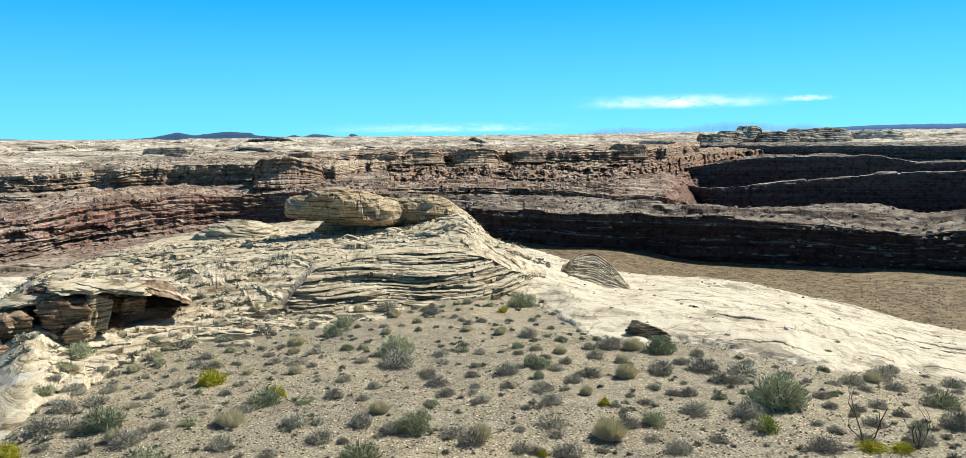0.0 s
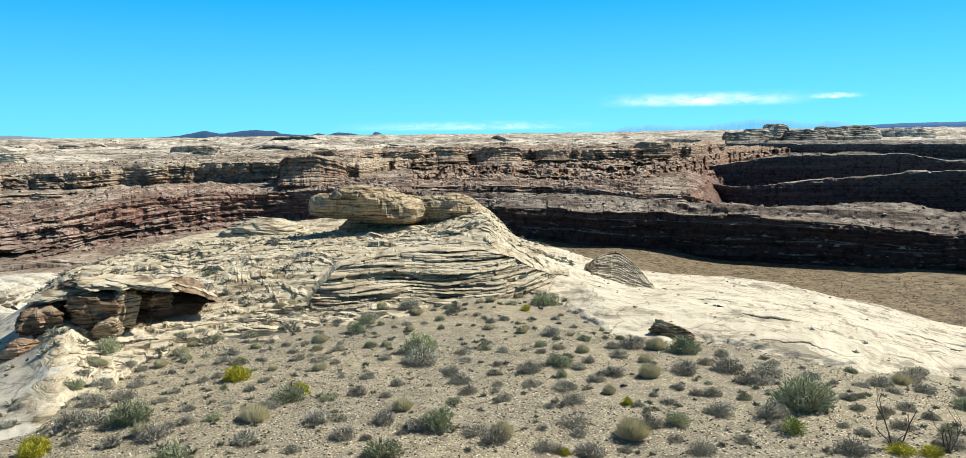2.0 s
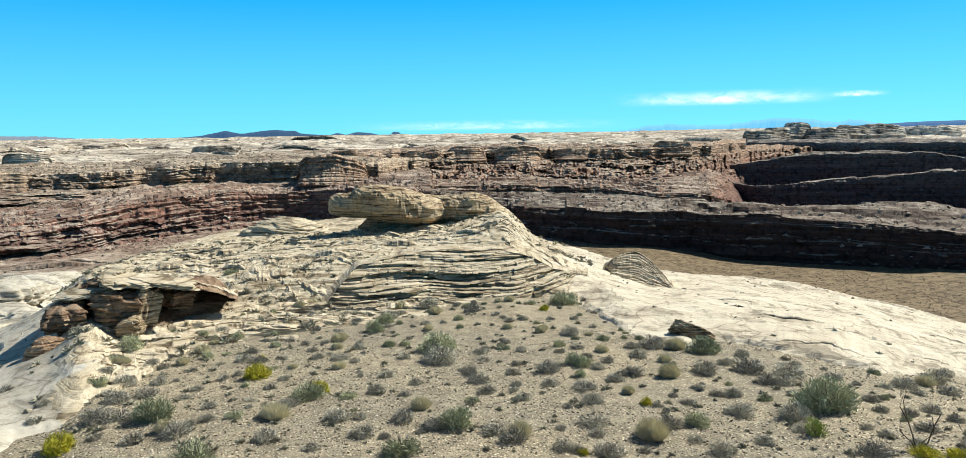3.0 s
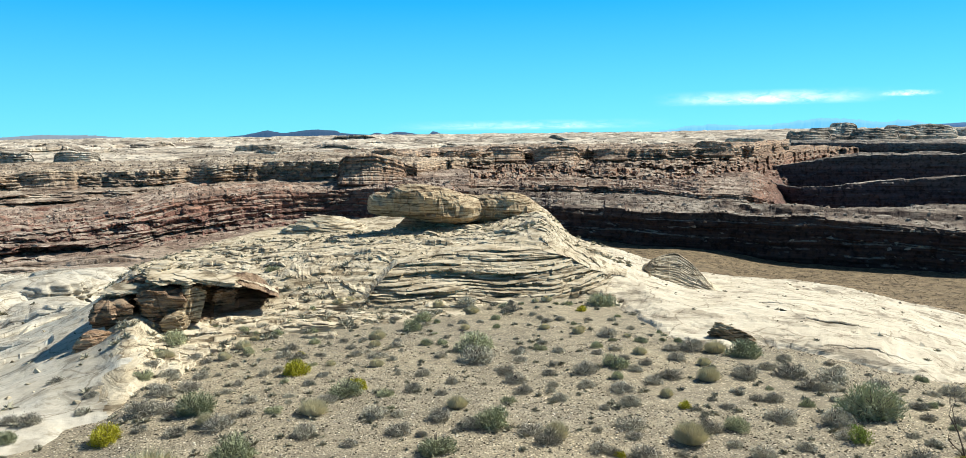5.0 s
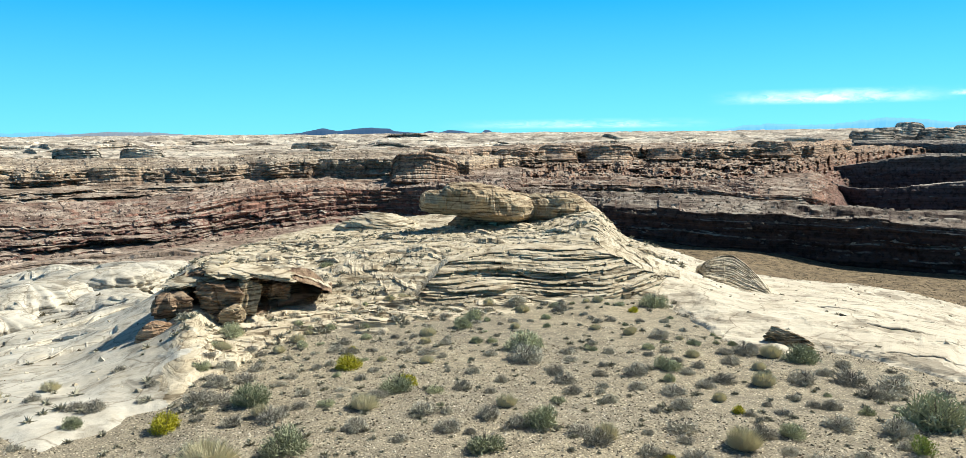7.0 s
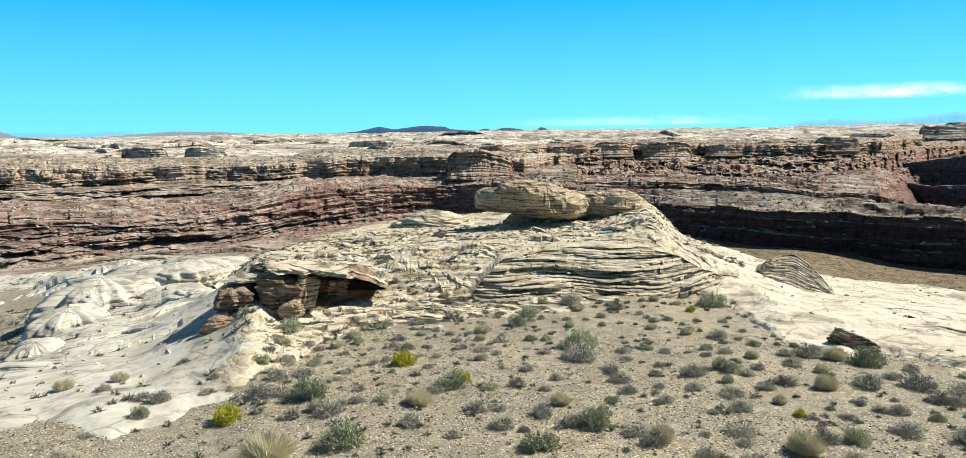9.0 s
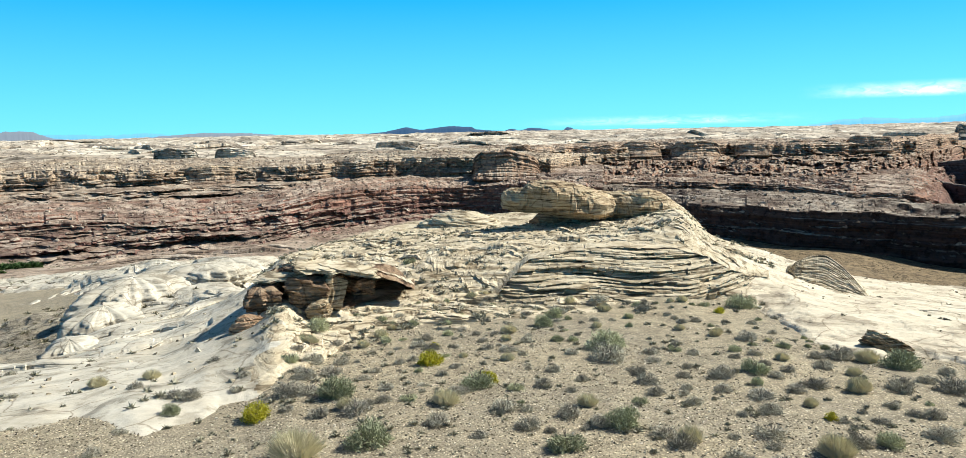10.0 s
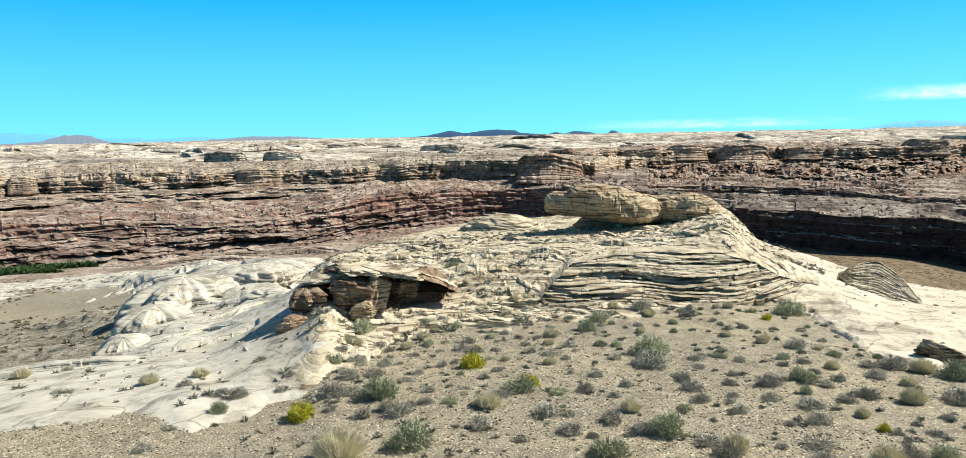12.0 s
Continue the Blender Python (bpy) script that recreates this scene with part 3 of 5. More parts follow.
def tabled(fn, a0, a1, da, r0, r1, n):
    """The same surface looked up from a table, for the many small things that stand on it."""
    ta, tr = np.arange(a0, a1 + da, da), np.linspace(math.log(r0), math.log(r1), n)
    T = fn(*np.meshgrid(ta, np.exp(tr)))

    def look_up(az, r):
        i = np.clip((np.asarray(az, float) - a0) / da, 0, len(ta) - 1.001)
        j = np.clip((np.log(np.maximum(r, r0)) - tr[0]) / (tr[1] - tr[0]), 0, n - 1.001)
        p, q = np.floor(i).astype(int), np.floor(j).astype(int)
        u, v = i - p, j - q
        return (T[q, p] * (1 - u) + T[q, p + 1] * u) * (1 - v) + (T[q + 1, p] * (1 - u) + T[q + 1, p + 1] * u) * v
    return look_up


rock_at = tabled(rock_z, -66, 46, 0.16, 12, 68, 420)
ground_at = tabled(ground_z, -66, 46, 0.3, 9, 260, 400)
CALM, DOME = make_slickrock((26, 10, 0), 0.5, 2.6, 0.9), make_slickrock((6, -4, 0), 0.75)
for e, c in zip([x for x in CALM.node_tree.nodes if x.type == "VALTORGB"][0].color_ramp.elements, ((0.40, 0.37, 0.305), (0.49, 0.455, 0.375), (0.55, 0.51, 0.425), (0.60, 0.56, 0.47))):
    e.color = (*c, 1)
APRON = make_slickrock((28, -9, 0), 0.55, 3.6, 0.4, 0.0)
APRON.name = "cream_slickrock"
for e, c in zip([x for x in APRON.node_tree.nodes if x.type == "VALTORGB"][0].color_ramp.elements, ((0.49, 0.425, 0.32), (0.58, 0.505, 0.385), (0.63, 0.56, 0.43), (0.68, 0.61, 0.48))):
    e.color = (*c, 1)
CALM.name, DOME.name = "white_slickrock", "cream_bedded_sandstone"
for e, c in zip([x for x in DOME.node_tree.nodes if x.type == "VALTORGB"][0].color_ramp.elements, ((0.37, 0.30, 0.20), (0.50, 0.425, 0.30), (0.58, 0.50, 0.365), (0.65, 0.575, 0.435))):
    e.color = (*c, 1)


def bedrock(name, a0, a1, r0, r1, label, du=0.10, rows=340, mat=SLICK):
    az, r = np.meshgrid(np.arange(a0, a1 + 1e-6, du), np.geomspace(r0, r1, rows))
    return tagged(sheet(name, polar(az, r, rock_z(az, r)), mat), label, "rock outcrop", kind="structure")


bedrock("slickrock_shelf", -66, -34, 12, 33, "smooth white slickrock shelf beside the gravel", 0.125, 190, CALM)
bedrock("sandstone_dome", -34, 6, 13.5, 66, "low dome of cream cross-bedded sandstone", mat=DOME)
bedrock("slickrock_apron", 6, 46, 17, 50, "smooth cream slickrock apron with thin cracks", 0.12, 240, APRON)


def slope_z(az, r):
    a = np.radians(az)
    x, y = r * np.sin(a), r * np.cos(a)
    g = ground_z(az, r)
    bowl = step(-38, -53, az + 5 * fbm(x / 9, y / 9, 128)) * step(36, 50, r) * step(95, 74, r)
    lumps = fbm(x / 13, y / 13, 121, 5, 0.5)
    z = g + 0.28 + (1.5 * lumps + 0.6 * np.abs(fbm(x / 5, y / 5, 127, 3))) * step(27, 45, r) * step(-31, -36, az) - 1.2 * bowl - 2.5 * step(145, 172, r) - 0.6 * step(-35, -32.5, az) - 1.1 * step(31.2, 29, r) + 0.35 * step(60, 90, r)
    b = z + 0.03 * x + 0.6 * fbm(x / 12, y / 12, 123, 3)
    return z + 0.6 * (ledges(b, 0.4, 0.9) - b) + 0.08 * fbm(x / 1.5, y / 1.5, 125, 4)


az, r = np.meshgrid(np.arange(-60, -30.5, 0.11), np.geomspace(29, 175, 240))
tagged(sheet("slickrock_slope", polar(az, r, slope_z(az, r)), CALM), "lumpy white slickrock falling into a side valley", "rock outcrop", kind="structure")


def patch_gravel(ob, mat):
    """Gravel that has gathered in the bowl of the side valley."""
    ob.data.materials.append(mat)
    c = np.empty(len(ob.data.polygons) * 3)
    ob.data.polygons.foreach_get("center", c)
    x, y = c.reshape(-1, 3)[:, 0], c.reshape(-1, 3)[:, 1]
    w = fbm(x / 7, y / 7, 151, 5, 0.6)
    az, r = np.degrees(np.arctan2(x, y)) + 6 * w, np.hypot(x, y) * (1 + 0.2 * w)
    inside = (az < np.interp(r, [25, 32, 45, 60], [-45.5, -42.5, -40.5, -41.5])) & (r > 26) & (r < 66)
    ob.data.polygons.foreach_set("material_index", inside.astype(np.int32))


slope_at = tabled(slope_z, -60, -30.6, 0.25, 29, 175, 220)
for nm in ("slickrock_shelf", "slickrock_slope"):
    patch_gravel(bpy.data.objects[nm], BOWL)
slope = bpy.data.objects["slickrock_slope"]


def flank_at(az, r):
    return np.maximum(np.where(r > 29.5, slope_at(az, r), -99), np.where(r < 33, rock_at(az, r), -99))


rng = np.random.default_rng(53)
for i in range(110):
    az, r = rng.uniform(-55, -33), 24 / (1 - rng.uniform(0, 0.78))
    half = rng.uniform(1.5, 6.0) / r * 57.3 / 2
    if az + half > -33 or (az < -42 and 25 < r < 60):
        continue
    tilt = rng.uniform(-0.06, 0.06) * r
    rock_run("rock_bed", az - half, az + half, [(az - half, r + tilt), (az + half, r - tilt)], lambda a, q: flank_at(a, q) - 0.1, lambda a, q: flank_at(a, q) + 0.003 * r + 0.03, int(rng.integers(1, 4)),
             1800 + 9 * i, CALM, slope, 0.08 * r, 0.9, 0.12, 0.5, 0.35, 0.1, flank_at, None, 1.2)
# broken ledges on the lower benches
for i in range(110):
    az, r = rng.uniform(-42, -13), 70 / (1 - rng.uniform(0, 0.70))
    half = rng.uniform(0.05, 0.16) * 57.3 / 2 * rng.uniform(0.5, 1.3)
    tilt = rng.uniform(-0.04, 0.04) * r
    rock_run("rock_bed", az - half, az + half, [(az - half, r + tilt), (az + half, r - tilt)], lambda a, q: ground_at(a, q) - 0.3, lambda a, q: ground_at(a, q) + 0.004 * r + 0.15, int(rng.integers(1, 4)),
             4800 + 9 * i, BENCH, ground, 0.07 * r, 0.6, 0.4, 1.2, 0.3, 0.12, ground_at, None, 3.0)


# ---- single rocks ----
def solid(name, at, size, profile, seed, yaw=0.0, mat=None, square=2.6, rough=0.12, lay=0.06, nu=90, tilt=(0, 0), parent=None, rows=30, smooth=False):
    """A bedded block: profile gives (height 0..1, width factor) from the foot up; the top is closed."""
    a, b, h = size
    th = np.linspace(0, 2 * np.pi, nu, endpoint=False)
    c, s = np.cos(th), np.sin(th)
    rho = 1 / (np.abs(c) ** square + np.abs(s) ** square) ** (1 / square)
    rho = rho * (1 + rough * 1.6 * fbm(c * 1.3 + seed, s * 1.3, seed, 4, 0.6))
    hs = np.array([p[0] for p in profile])
    ks = np.array([p[1] for p in profile])
    out = []
    for j, v in enumerate(np.linspace(0, 1, rows)):
        k = np.interp(v, hs, ks)
        kk = k + k * lay * 1.5 * (0.5 * noise2(np.full_like(th, j * 1.37), th * 0 + seed, seed + 2) + 0.9 * noise2(c * 2.2 + j * 0.5, s * 2.2, seed + 3) + 0.6 * noise2(c * 7 + j * 0.9, s * 7, seed + 4))
        kk = kk + k * rough * fbm(c * 2.2 + v * 1.5, s * 2.2 - v * 1.1, seed + 5, 4)
        zz = h * v + 0.03 * h * fbm(c * 2, s * 2 + v * 3, seed + 7)
        out.append(np.stack([a * rho * kk * c, b * rho * kk * s, zz], -1))
    last = out[-1]
    for f in (0.9, 0.75, 0.55, 0.35, 0.15, 0.0):
        p = last * np.array([f, f, 1.0])
        p[:, 2] += h * 0.05 * (1 - f * f) + 0.05 * h * fbm(p[:, 0] / (0.3 * a), p[:, 1] / (0.3 * b), seed + 8) * (1 - f)
        out.append(p)
    P = np.array(out)
    rot = Euler((radians(tilt[0]), radians(tilt[1]), radians(yaw))).to_matrix()
    P = P @ np.array(rot).T + np.array(at)
    return sheet(name, P, mat or SLICK, parent, smooth, close=True)


WARM = make_slickrock((0, 15, 0))
WARM.name = "tawny_sandstone"
for e, c in zip([x for x in WARM.node_tree.nodes if x.type == "VALTORGB"][0].color_ramp.elements, ((0.23, 0.155, 0.09), (0.38, 0.28, 0.17), (0.50, 0.395, 0.255), (0.60, 0.50, 0.345))):
    e.color = (*c, 1)
ORANGE = make_slickrock((5, 14, 0))
ORANGE.name = "rusty_sandstone"
for e, c in zip([x for x in ORANGE.node_tree.nodes if x.type == "VALTORGB"][0].color_ramp.elements, ((0.28, 0.165, 0.10), (0.42, 0.27, 0.165), (0.54, 0.37, 0.24), (0.62, 0.48, 0.34))):
    e.color = (*c, 1)


# Rust-brown rock; colour darkened further to deepen shade in hollows and undercuts.
RUST_SHADE = make_slickrock((4, 12, 0))
RUST_SHADE.name = "varnished_sandstone"
for e, c in zip([x for x in RUST_SHADE.node_tree.nodes if x.type == "VALTORGB"][0].color_ramp.elements, ((0.13, 0.08, 0.05), (0.23, 0.15, 0.095), (0.32, 0.225, 0.145), (0.41, 0.305, 0.205))):
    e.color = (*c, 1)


def thing(name, label, category, at=(0, 0, 0), group=""):
    ob = new(name)
    ob.location = at
    ob.empty_display_size = 0.1
    return tagged(ob, label, category, group)


MOUND = [(0, 1.08), (0.25, 1.0), (0.5, 0.88), (0.75, 0.66), (0.9, 0.45), (1, 0.3)]
KNOB = [(0, 1.02), (0.3, 1.0), (0.6, 0.93), (0.8, 0.78), (0.93, 0.55), (1, 0.35)]
BLOCK = [(0, 0.9), (0.1, 0.98), (0.5, 1.0), (0.85, 0.97), (0.95, 0.9), (1, 0.8)]

def loaf(name, spine, parent, mat, seed, tilt=0.0, cols=130, ring=44):
    """A long bedded rock: spine rows are (bearing, distance, bottom, top, half depth)."""
    az = np.linspace(spine[0][0], spine[-1][0], cols)
    r, lo, hi, dep = (knots(az, [(p[0], p[k]) for p in spine]) for k in (1, 2, 3, 4))
    th = np.linspace(0, 2 * np.pi, ring, endpoint=False)
    c, sn = np.cos(th)[None], np.sin(th)[None]
    e = 2.0 / 4.2
    cc, ss = np.sign(c) * np.abs(c) ** e, np.sign(sn) * np.abs(sn) ** e
    ss = np.where(ss < 0, ss * (0.85 + 0.15 * np.abs(c)), ss)
    z = (0.5 * (lo + hi))[:, None] + (0.5 * (hi - lo))[:, None] * ss
    x = (np.radians(az) * r)[:, None]
    b = z + 0.16 * (x - x.mean()) + tilt
    layer = 0.7 * noise2(ledges(b, 0.22, 0.95) * 6.0, x * 0.2, seed) + 0.5 * noise2(ledges(b, 0.09, 0.9) * 14.0, x * 0.5, seed + 1) + 0.4 * blocks(x + 0 * z, b * 2, 1.1, seed + 7)
    lump = fbm(x / 1.5 + 0 * z, b / 0.7, seed + 2, 5, 0.62)
    q = r[:, None] + dep[:, None] * cc * (1 + 0.13 * layer + 0.26 * lump) * (1 - 0.45 * step(-0.2, -1.0, ss)) * (1 - 0.25 * step(0.35, 1.0, ss))
    z = z + 0.13 * lump + 0.05 * blocks(x + 0 * z, c * 2 + 0 * z, 0.9, seed + 9) + 0.03 * fbm(x / 0.4 + 0 * z, c * 3 + 0 * z, seed + 5, 3)
    return sheet(name, polar(np.broadcast_to(az[:, None], q.shape), q, z), mat, parent, close=True)


knob = thing("capstone_boulder", "tawny bedded sandstone boulder undercut along its base on the dome", "boulder")
loaf("boulder_body", [(-14.72, 45.0, 0.75, 1.05, 0.2), (-14.55, 44.9, 0.50, 1.46, 0.9), (-13.9, 44.7, 0.40, 1.70, 1.5), (-13.0, 44.6, 0.25, 1.74, 1.9), (-12.6, 44.6, 0.2, 1.98, 2.0), (-11.4, 44.5, 0.1, 2.12, 2.1), (-10.3, 44.5, -0.02, 2.14, 2.2),
                      (-8.4, 44.5, -0.24, 1.72, 2.1), (-7.2, 44.7, -0.2, 1.36, 1.8), (-6.3, 45.0, 0.0, 1.10, 1.2), (-5.7, 45.1, 0.3, 0.7, 0.2)], knob, WARM, 201)
loaf("boulder_tail", [(-9.4, 46.2, 0.6, 1.1, 0.2), (-8.6, 46.0, -0.3, 1.45, 0.8), (-6.9, 45.9, -0.3, 1.34, 1.2), (-5.2, 45.8, -0.4, 1.38, 1.5), (-3.9, 45.8, -0.4, 1.50, 1.6), (-2.8, 46.0, -0.5, 1.25, 1.4), (-1.9, 46.3, -0.6, 0.7, 0.8),
                      (-1.2, 46.6, -0.6, 0.05, 0.2)], knob, WARM, 203)
loaf("boulder_foot", [(-12.6, 47.1, -0.9, -0.5, 0.1), (-11.6, 46.9, -1.4, 0.1, 0.6), (-10, 46.6, -1.5, 0.6, 1.1), (-7, 46.4, -1.5, 0.5, 1.2), (-5.5, 46.2, -1.4, 0.3, 0.8), (-5, 46.2, -1, 0.1, 0.1)], knob, RUST_SHADE, 207)

# thin broken beds that stand proud of the dome, each undercut along its lip
dome = bpy.data.objects["sandstone_dome"]
dome.data.materials.append(CALM)
dome.data.materials.append(APRON)
mid = np.empty(len(dome.data.polygons) * 3)
dome.data.polygons.foreach_get("center", mid)
mx, my = mid.reshape(-1, 3)[:, 0], mid.reshape(-1, 3)[:, 1]
turn = np.degrees(np.arctan2(mx, my)) + 3.0 * fbm(mx / 1.6, my / 1.6, 141, 5, 0.65)
dome.data.polygons.foreach_set("material_index", np.where(turn < -32.3, 1, np.where(turn > 3.6, 2, 0)).astype(np.int32))
rng = np.random.default_rng(31)


def bed(a0, a1, r, height, layers, seed, run, lean=0.5, mat=DOME, parent=dome, du=0.07, proud=None, jag=0.35, ends=0.3, block=0.8):
    """A low bed that lies on the bedrock and follows it."""
    return rock_run("rock_bed", a0, a1, r, lambda a, q: rock_at(a, q) - 0.03, lambda a, q: rock_at(a, q) - 0.03 + along(height, a), layers, seed, mat, parent, run, lean,
                    proud if proud is not None else 0.22, jag, ends, du, rock_at, None, block)


# the scarp at the foot of the dome, the lens above it and the nose on its flank
rock_run("bedded_scarp", -16.8, 4.8, [(-16.8, 25.0), (-13, 24.6), (-9, 25.0), (-4, 24.9), (-1, 25.3), (1, 26.2), (3, 27.6), (4.8, 29.2)],
         [(-16.8, -0.52), (-12, -0.50), (-8.7, -0.44), (-4, -0.55), (0.7, -0.50), (4.8, -0.40)],
         [(-16.8, -0.95), (-15, -0.35), (-13.6, 0.10), (-12.4, 0.40), (-9.5, 0.60), (-6.7, 0.68), (-2, 0.62), (0.4, 0.40), (2.6, -0.05), (4.8, -0.38)],
         32, 811, DOME, dome, 4.2, 3.2, 0.24, 0.6, 0.05, 0.05, rock_at,
         lambda a, v: -0.55 * np.exp(-((v - 0.62) / 0.13) ** 2) * step(-12, -9, a) * step(0, -3, a) - 0.5 * np.exp(-((v - 0.25) / 0.1) ** 2) * step(-14, -12, a) * step(-7, -9, a), 0.8, None, 0.6, True)
rock_run("bedded_lens", -7.6, 0.6, [(-7.6, 31.4), (-3, 30.2), (0.6, 31.5)], lambda a, q: rock_at(a, q) - 0.08,
         [(-7.6, 0.1), (-6, 0.46), (-3.4, 0.74), (-1, 0.5), (0.6, 0.1)], 10, 823, DOME, dome, 3.0, 2.6, 0.25, 0.3, 0.2, 0.05, rock_at, None, 0.7, None, 0.6, True)
rock_run("bedded_nose", 5.7, 13.5, [(5.7, 33.4), (6.6, 31.8), (8, 31.0), (10, 30.2), (13.5, 30.0)], lambda a, q: rock_at(a, q) - 0.1,
         [(5.7, -1.2), (6.2, -0.72), (7.0, -0.38), (8.2, -0.26), (9.4, -0.48), (10.8, -1.0), (13.5, -1.9)], 14, 827, DOME, dome, 5.0, 2.8, 0.10, 0.15, 0.10, 0.05, rock_at, None, 0.8, None, 0.4)
# thin broken beds over the dome, along the white strips before it and on the apron
for i in range(200):
    az = rng.uniform(-28.5, 2.5)
    r = 25.0 / (1 - rng.uniform(0.0, 1.0) ** 0.8 * 0.44)
    if az < -21 and r < 29:
        r += 4.5
    half = rng.uniform(0.5, 2.2) / r * 57.3 / 2
    tilt = rng.uniform(0.1, 0.8)
    bed(az - half, az + half, [(az - half, r + tilt), (az + half, r - tilt)], rng.uniform(0.04, 0.13) if i % 6 else rng.uniform(0.14, 0.24), int(rng.integers(1, 4)), 900 + 7 * i, rng.uniform(0.8, 2.2), rng.uniform(0.8, 2.6), du=0.09, jag=0.16)
for i in range(85):
    az = rng.uniform(-29.5, -6) if i % 3 else rng.uniform(-29.5, -19)
    r = rng.uniform(knots(np.array([az]), ROCK_R)[0] - 0.6, 25.0)
    half = rng.uniform(0.6, 2.8) / r * 57.3 / 2
    tilt = rng.uniform(-0.2, 0.25)
    bed(az - half, az + half, [(az - half, r + tilt), (az + half, r - tilt)], rng.uniform(0.06, 0.12), int(rng.integers(1, 3)), 2300 + 7 * i, rng.uniform(0.35, 0.9), 0.8, SLICK, jag=0.2, du=0.09)
for i in range(14):
    az, r = rng.uniform(-31.5, -28.5), rng.uniform(17.5, 22.5)
    half = rng.uniform(0.5, 1.8) / r * 57.3 / 2
    bed(az - half, az + half, [(az - half, r - 0.3), (az + half, r + 0.2)], rng.uniform(0.05, 0.11), int(rng.integers(1, 3)), 2900 + 7 * i, rng.uniform(0.35, 0.8), 0.8, SLICK, jag=0.15, du=0.12)
apron = bpy.data.objects["slickrock_apron"]
for i in range(70):
    az = rng.uniform(6, 38)
    r = 20.8 / (1 - rng.uniform(0.0, 0.40))
    half = rng.uniform(1.0, 5.0) / r * 57.3 / 2
    if az - half < 13.5 and r < 31:
        continue
    tilt = rng.uniform(-0.9, 0.5)
    bed(az - half, az + half, [(az - half, r + tilt), (az + half, r - tilt)], rng.uniform(0.025, 0.075), int(rng.integers(1, 3)), 3300 + 7 * i, rng.uniform(1.5, 3.2), 1.0, APRON, apron, jag=0.3, du=0.09)
for i, (baz, br, ba, bb, bh, yw) in enumerate(((-43.2, 35, 1.5, 2.6, 0.85, 30), (-41.2, 42, 2.3, 3.4, 1.2, 25), (-38.6, 49, 2.6, 3.0, 1.0, 20), (-45.4, 27.6, 0.8, 1.3, 0.4, 35), (-36.4, 44, 2.4, 2.2, 0.7, 10), (-39.2, 62, 4.5, 4, 1.2, 0), (-34.8, 60, 3.6, 3.4, 1.3, 15))):
    px, py = br * math.sin(radians(baz)), br * math.cos(radians(baz))
    tagged(solid("slickrock_knob", (px, py, float(flank_at(baz, br)) - 0.35), (ba, bb, bh + 0.35), KNOB, 411 + 5 * i, yw, CALM, 2.5, 0.30, 0.03, 120, (0, 0), rows=26, smooth=True), "rounded white slickrock knob above a gravel bowl", "rock mound")
mound = tagged(solid("bedded_mound", (-15.2, 48.0, -1.7), (2.9, 2.2, 1.45), MOUND, 211, 10, SLICK, 2.4, 0.10, 0.05, 110, (0, 4)), "low mound of thin-bedded cream sandstone", "rock mound")
ledge = thing("overhanging_ledge", "broken sandstone ledge with an overhang and dark hollow", "rock ledge")


def hollow(a, v):
    """How far each layer stands back from the lip: caves under the roof slab and beside the pillars."""
    cave = np.maximum(step(-27.6, -27.1, a) * step(-21.9, -23.0, a), step(-31.7, -31.4, a) * step(-30.3, -30.7, a))
    low = step(-32.2, -32.6, a)
    return step(0.74, 0.60, v) * (1.5 * cave + 0.5) + 0.6 * low * step(0.6, 0.2, v)


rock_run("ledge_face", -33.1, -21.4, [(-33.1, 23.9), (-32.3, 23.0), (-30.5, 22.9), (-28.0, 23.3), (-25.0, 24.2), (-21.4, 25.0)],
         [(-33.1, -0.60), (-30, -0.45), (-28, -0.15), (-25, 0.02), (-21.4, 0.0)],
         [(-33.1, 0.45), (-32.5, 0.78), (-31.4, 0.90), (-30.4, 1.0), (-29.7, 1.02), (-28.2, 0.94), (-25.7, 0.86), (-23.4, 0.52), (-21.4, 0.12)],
         16, 2211, RUST_SHADE, ledge, 3.0, 0.25, 0.42, 0.5, 0.03, 0.045, lambda a, q: rock_at(a, q) - 0.1, hollow, 0.7, DOME, 0.75, False, 0.4)
def chunk(name, baz, br, z, size, profile, seed, yaw, mat, tilt, square=5, lay=0.08):
    solid(name, (br * math.sin(radians(baz)), br * math.cos(radians(baz)), z), size, profile, seed, yaw, mat, square, 0.24, lay, 90, tilt, ledge, 26)


chunk("overhang_block", -32.3, 23.1, -0.40, (0.45, 0.55, 0.98), [(0, 0.35), (0.4, 0.5), (0.52, 0.95), (0.62, 0.9), (0.66, 1.08), (0.85, 1.0), (1, 0.85)], 221, 30, RUST_SHADE, (6, -10))
chunk("pillar_block", -29.6, 23.1, -0.55, (0.6, 0.5, 1.28), [(0, 0.85), (0.3, 0.75), (0.42, 0.8), (0.5, 1.0), (0.75, 0.95), (0.8, 1.08), (1, 0.9)], 222, 18, RUST_SHADE, (-4, 8))
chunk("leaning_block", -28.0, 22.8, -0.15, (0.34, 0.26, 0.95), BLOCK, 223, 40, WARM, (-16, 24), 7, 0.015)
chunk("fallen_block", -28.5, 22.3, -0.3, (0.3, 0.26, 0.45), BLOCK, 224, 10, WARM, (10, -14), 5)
chunk("hollow_block", -25.6, 24.6, -0.1, (0.5, 0.4, 0.5), BLOCK, 228, 60, RUST_SHADE, (8, 10), 5)
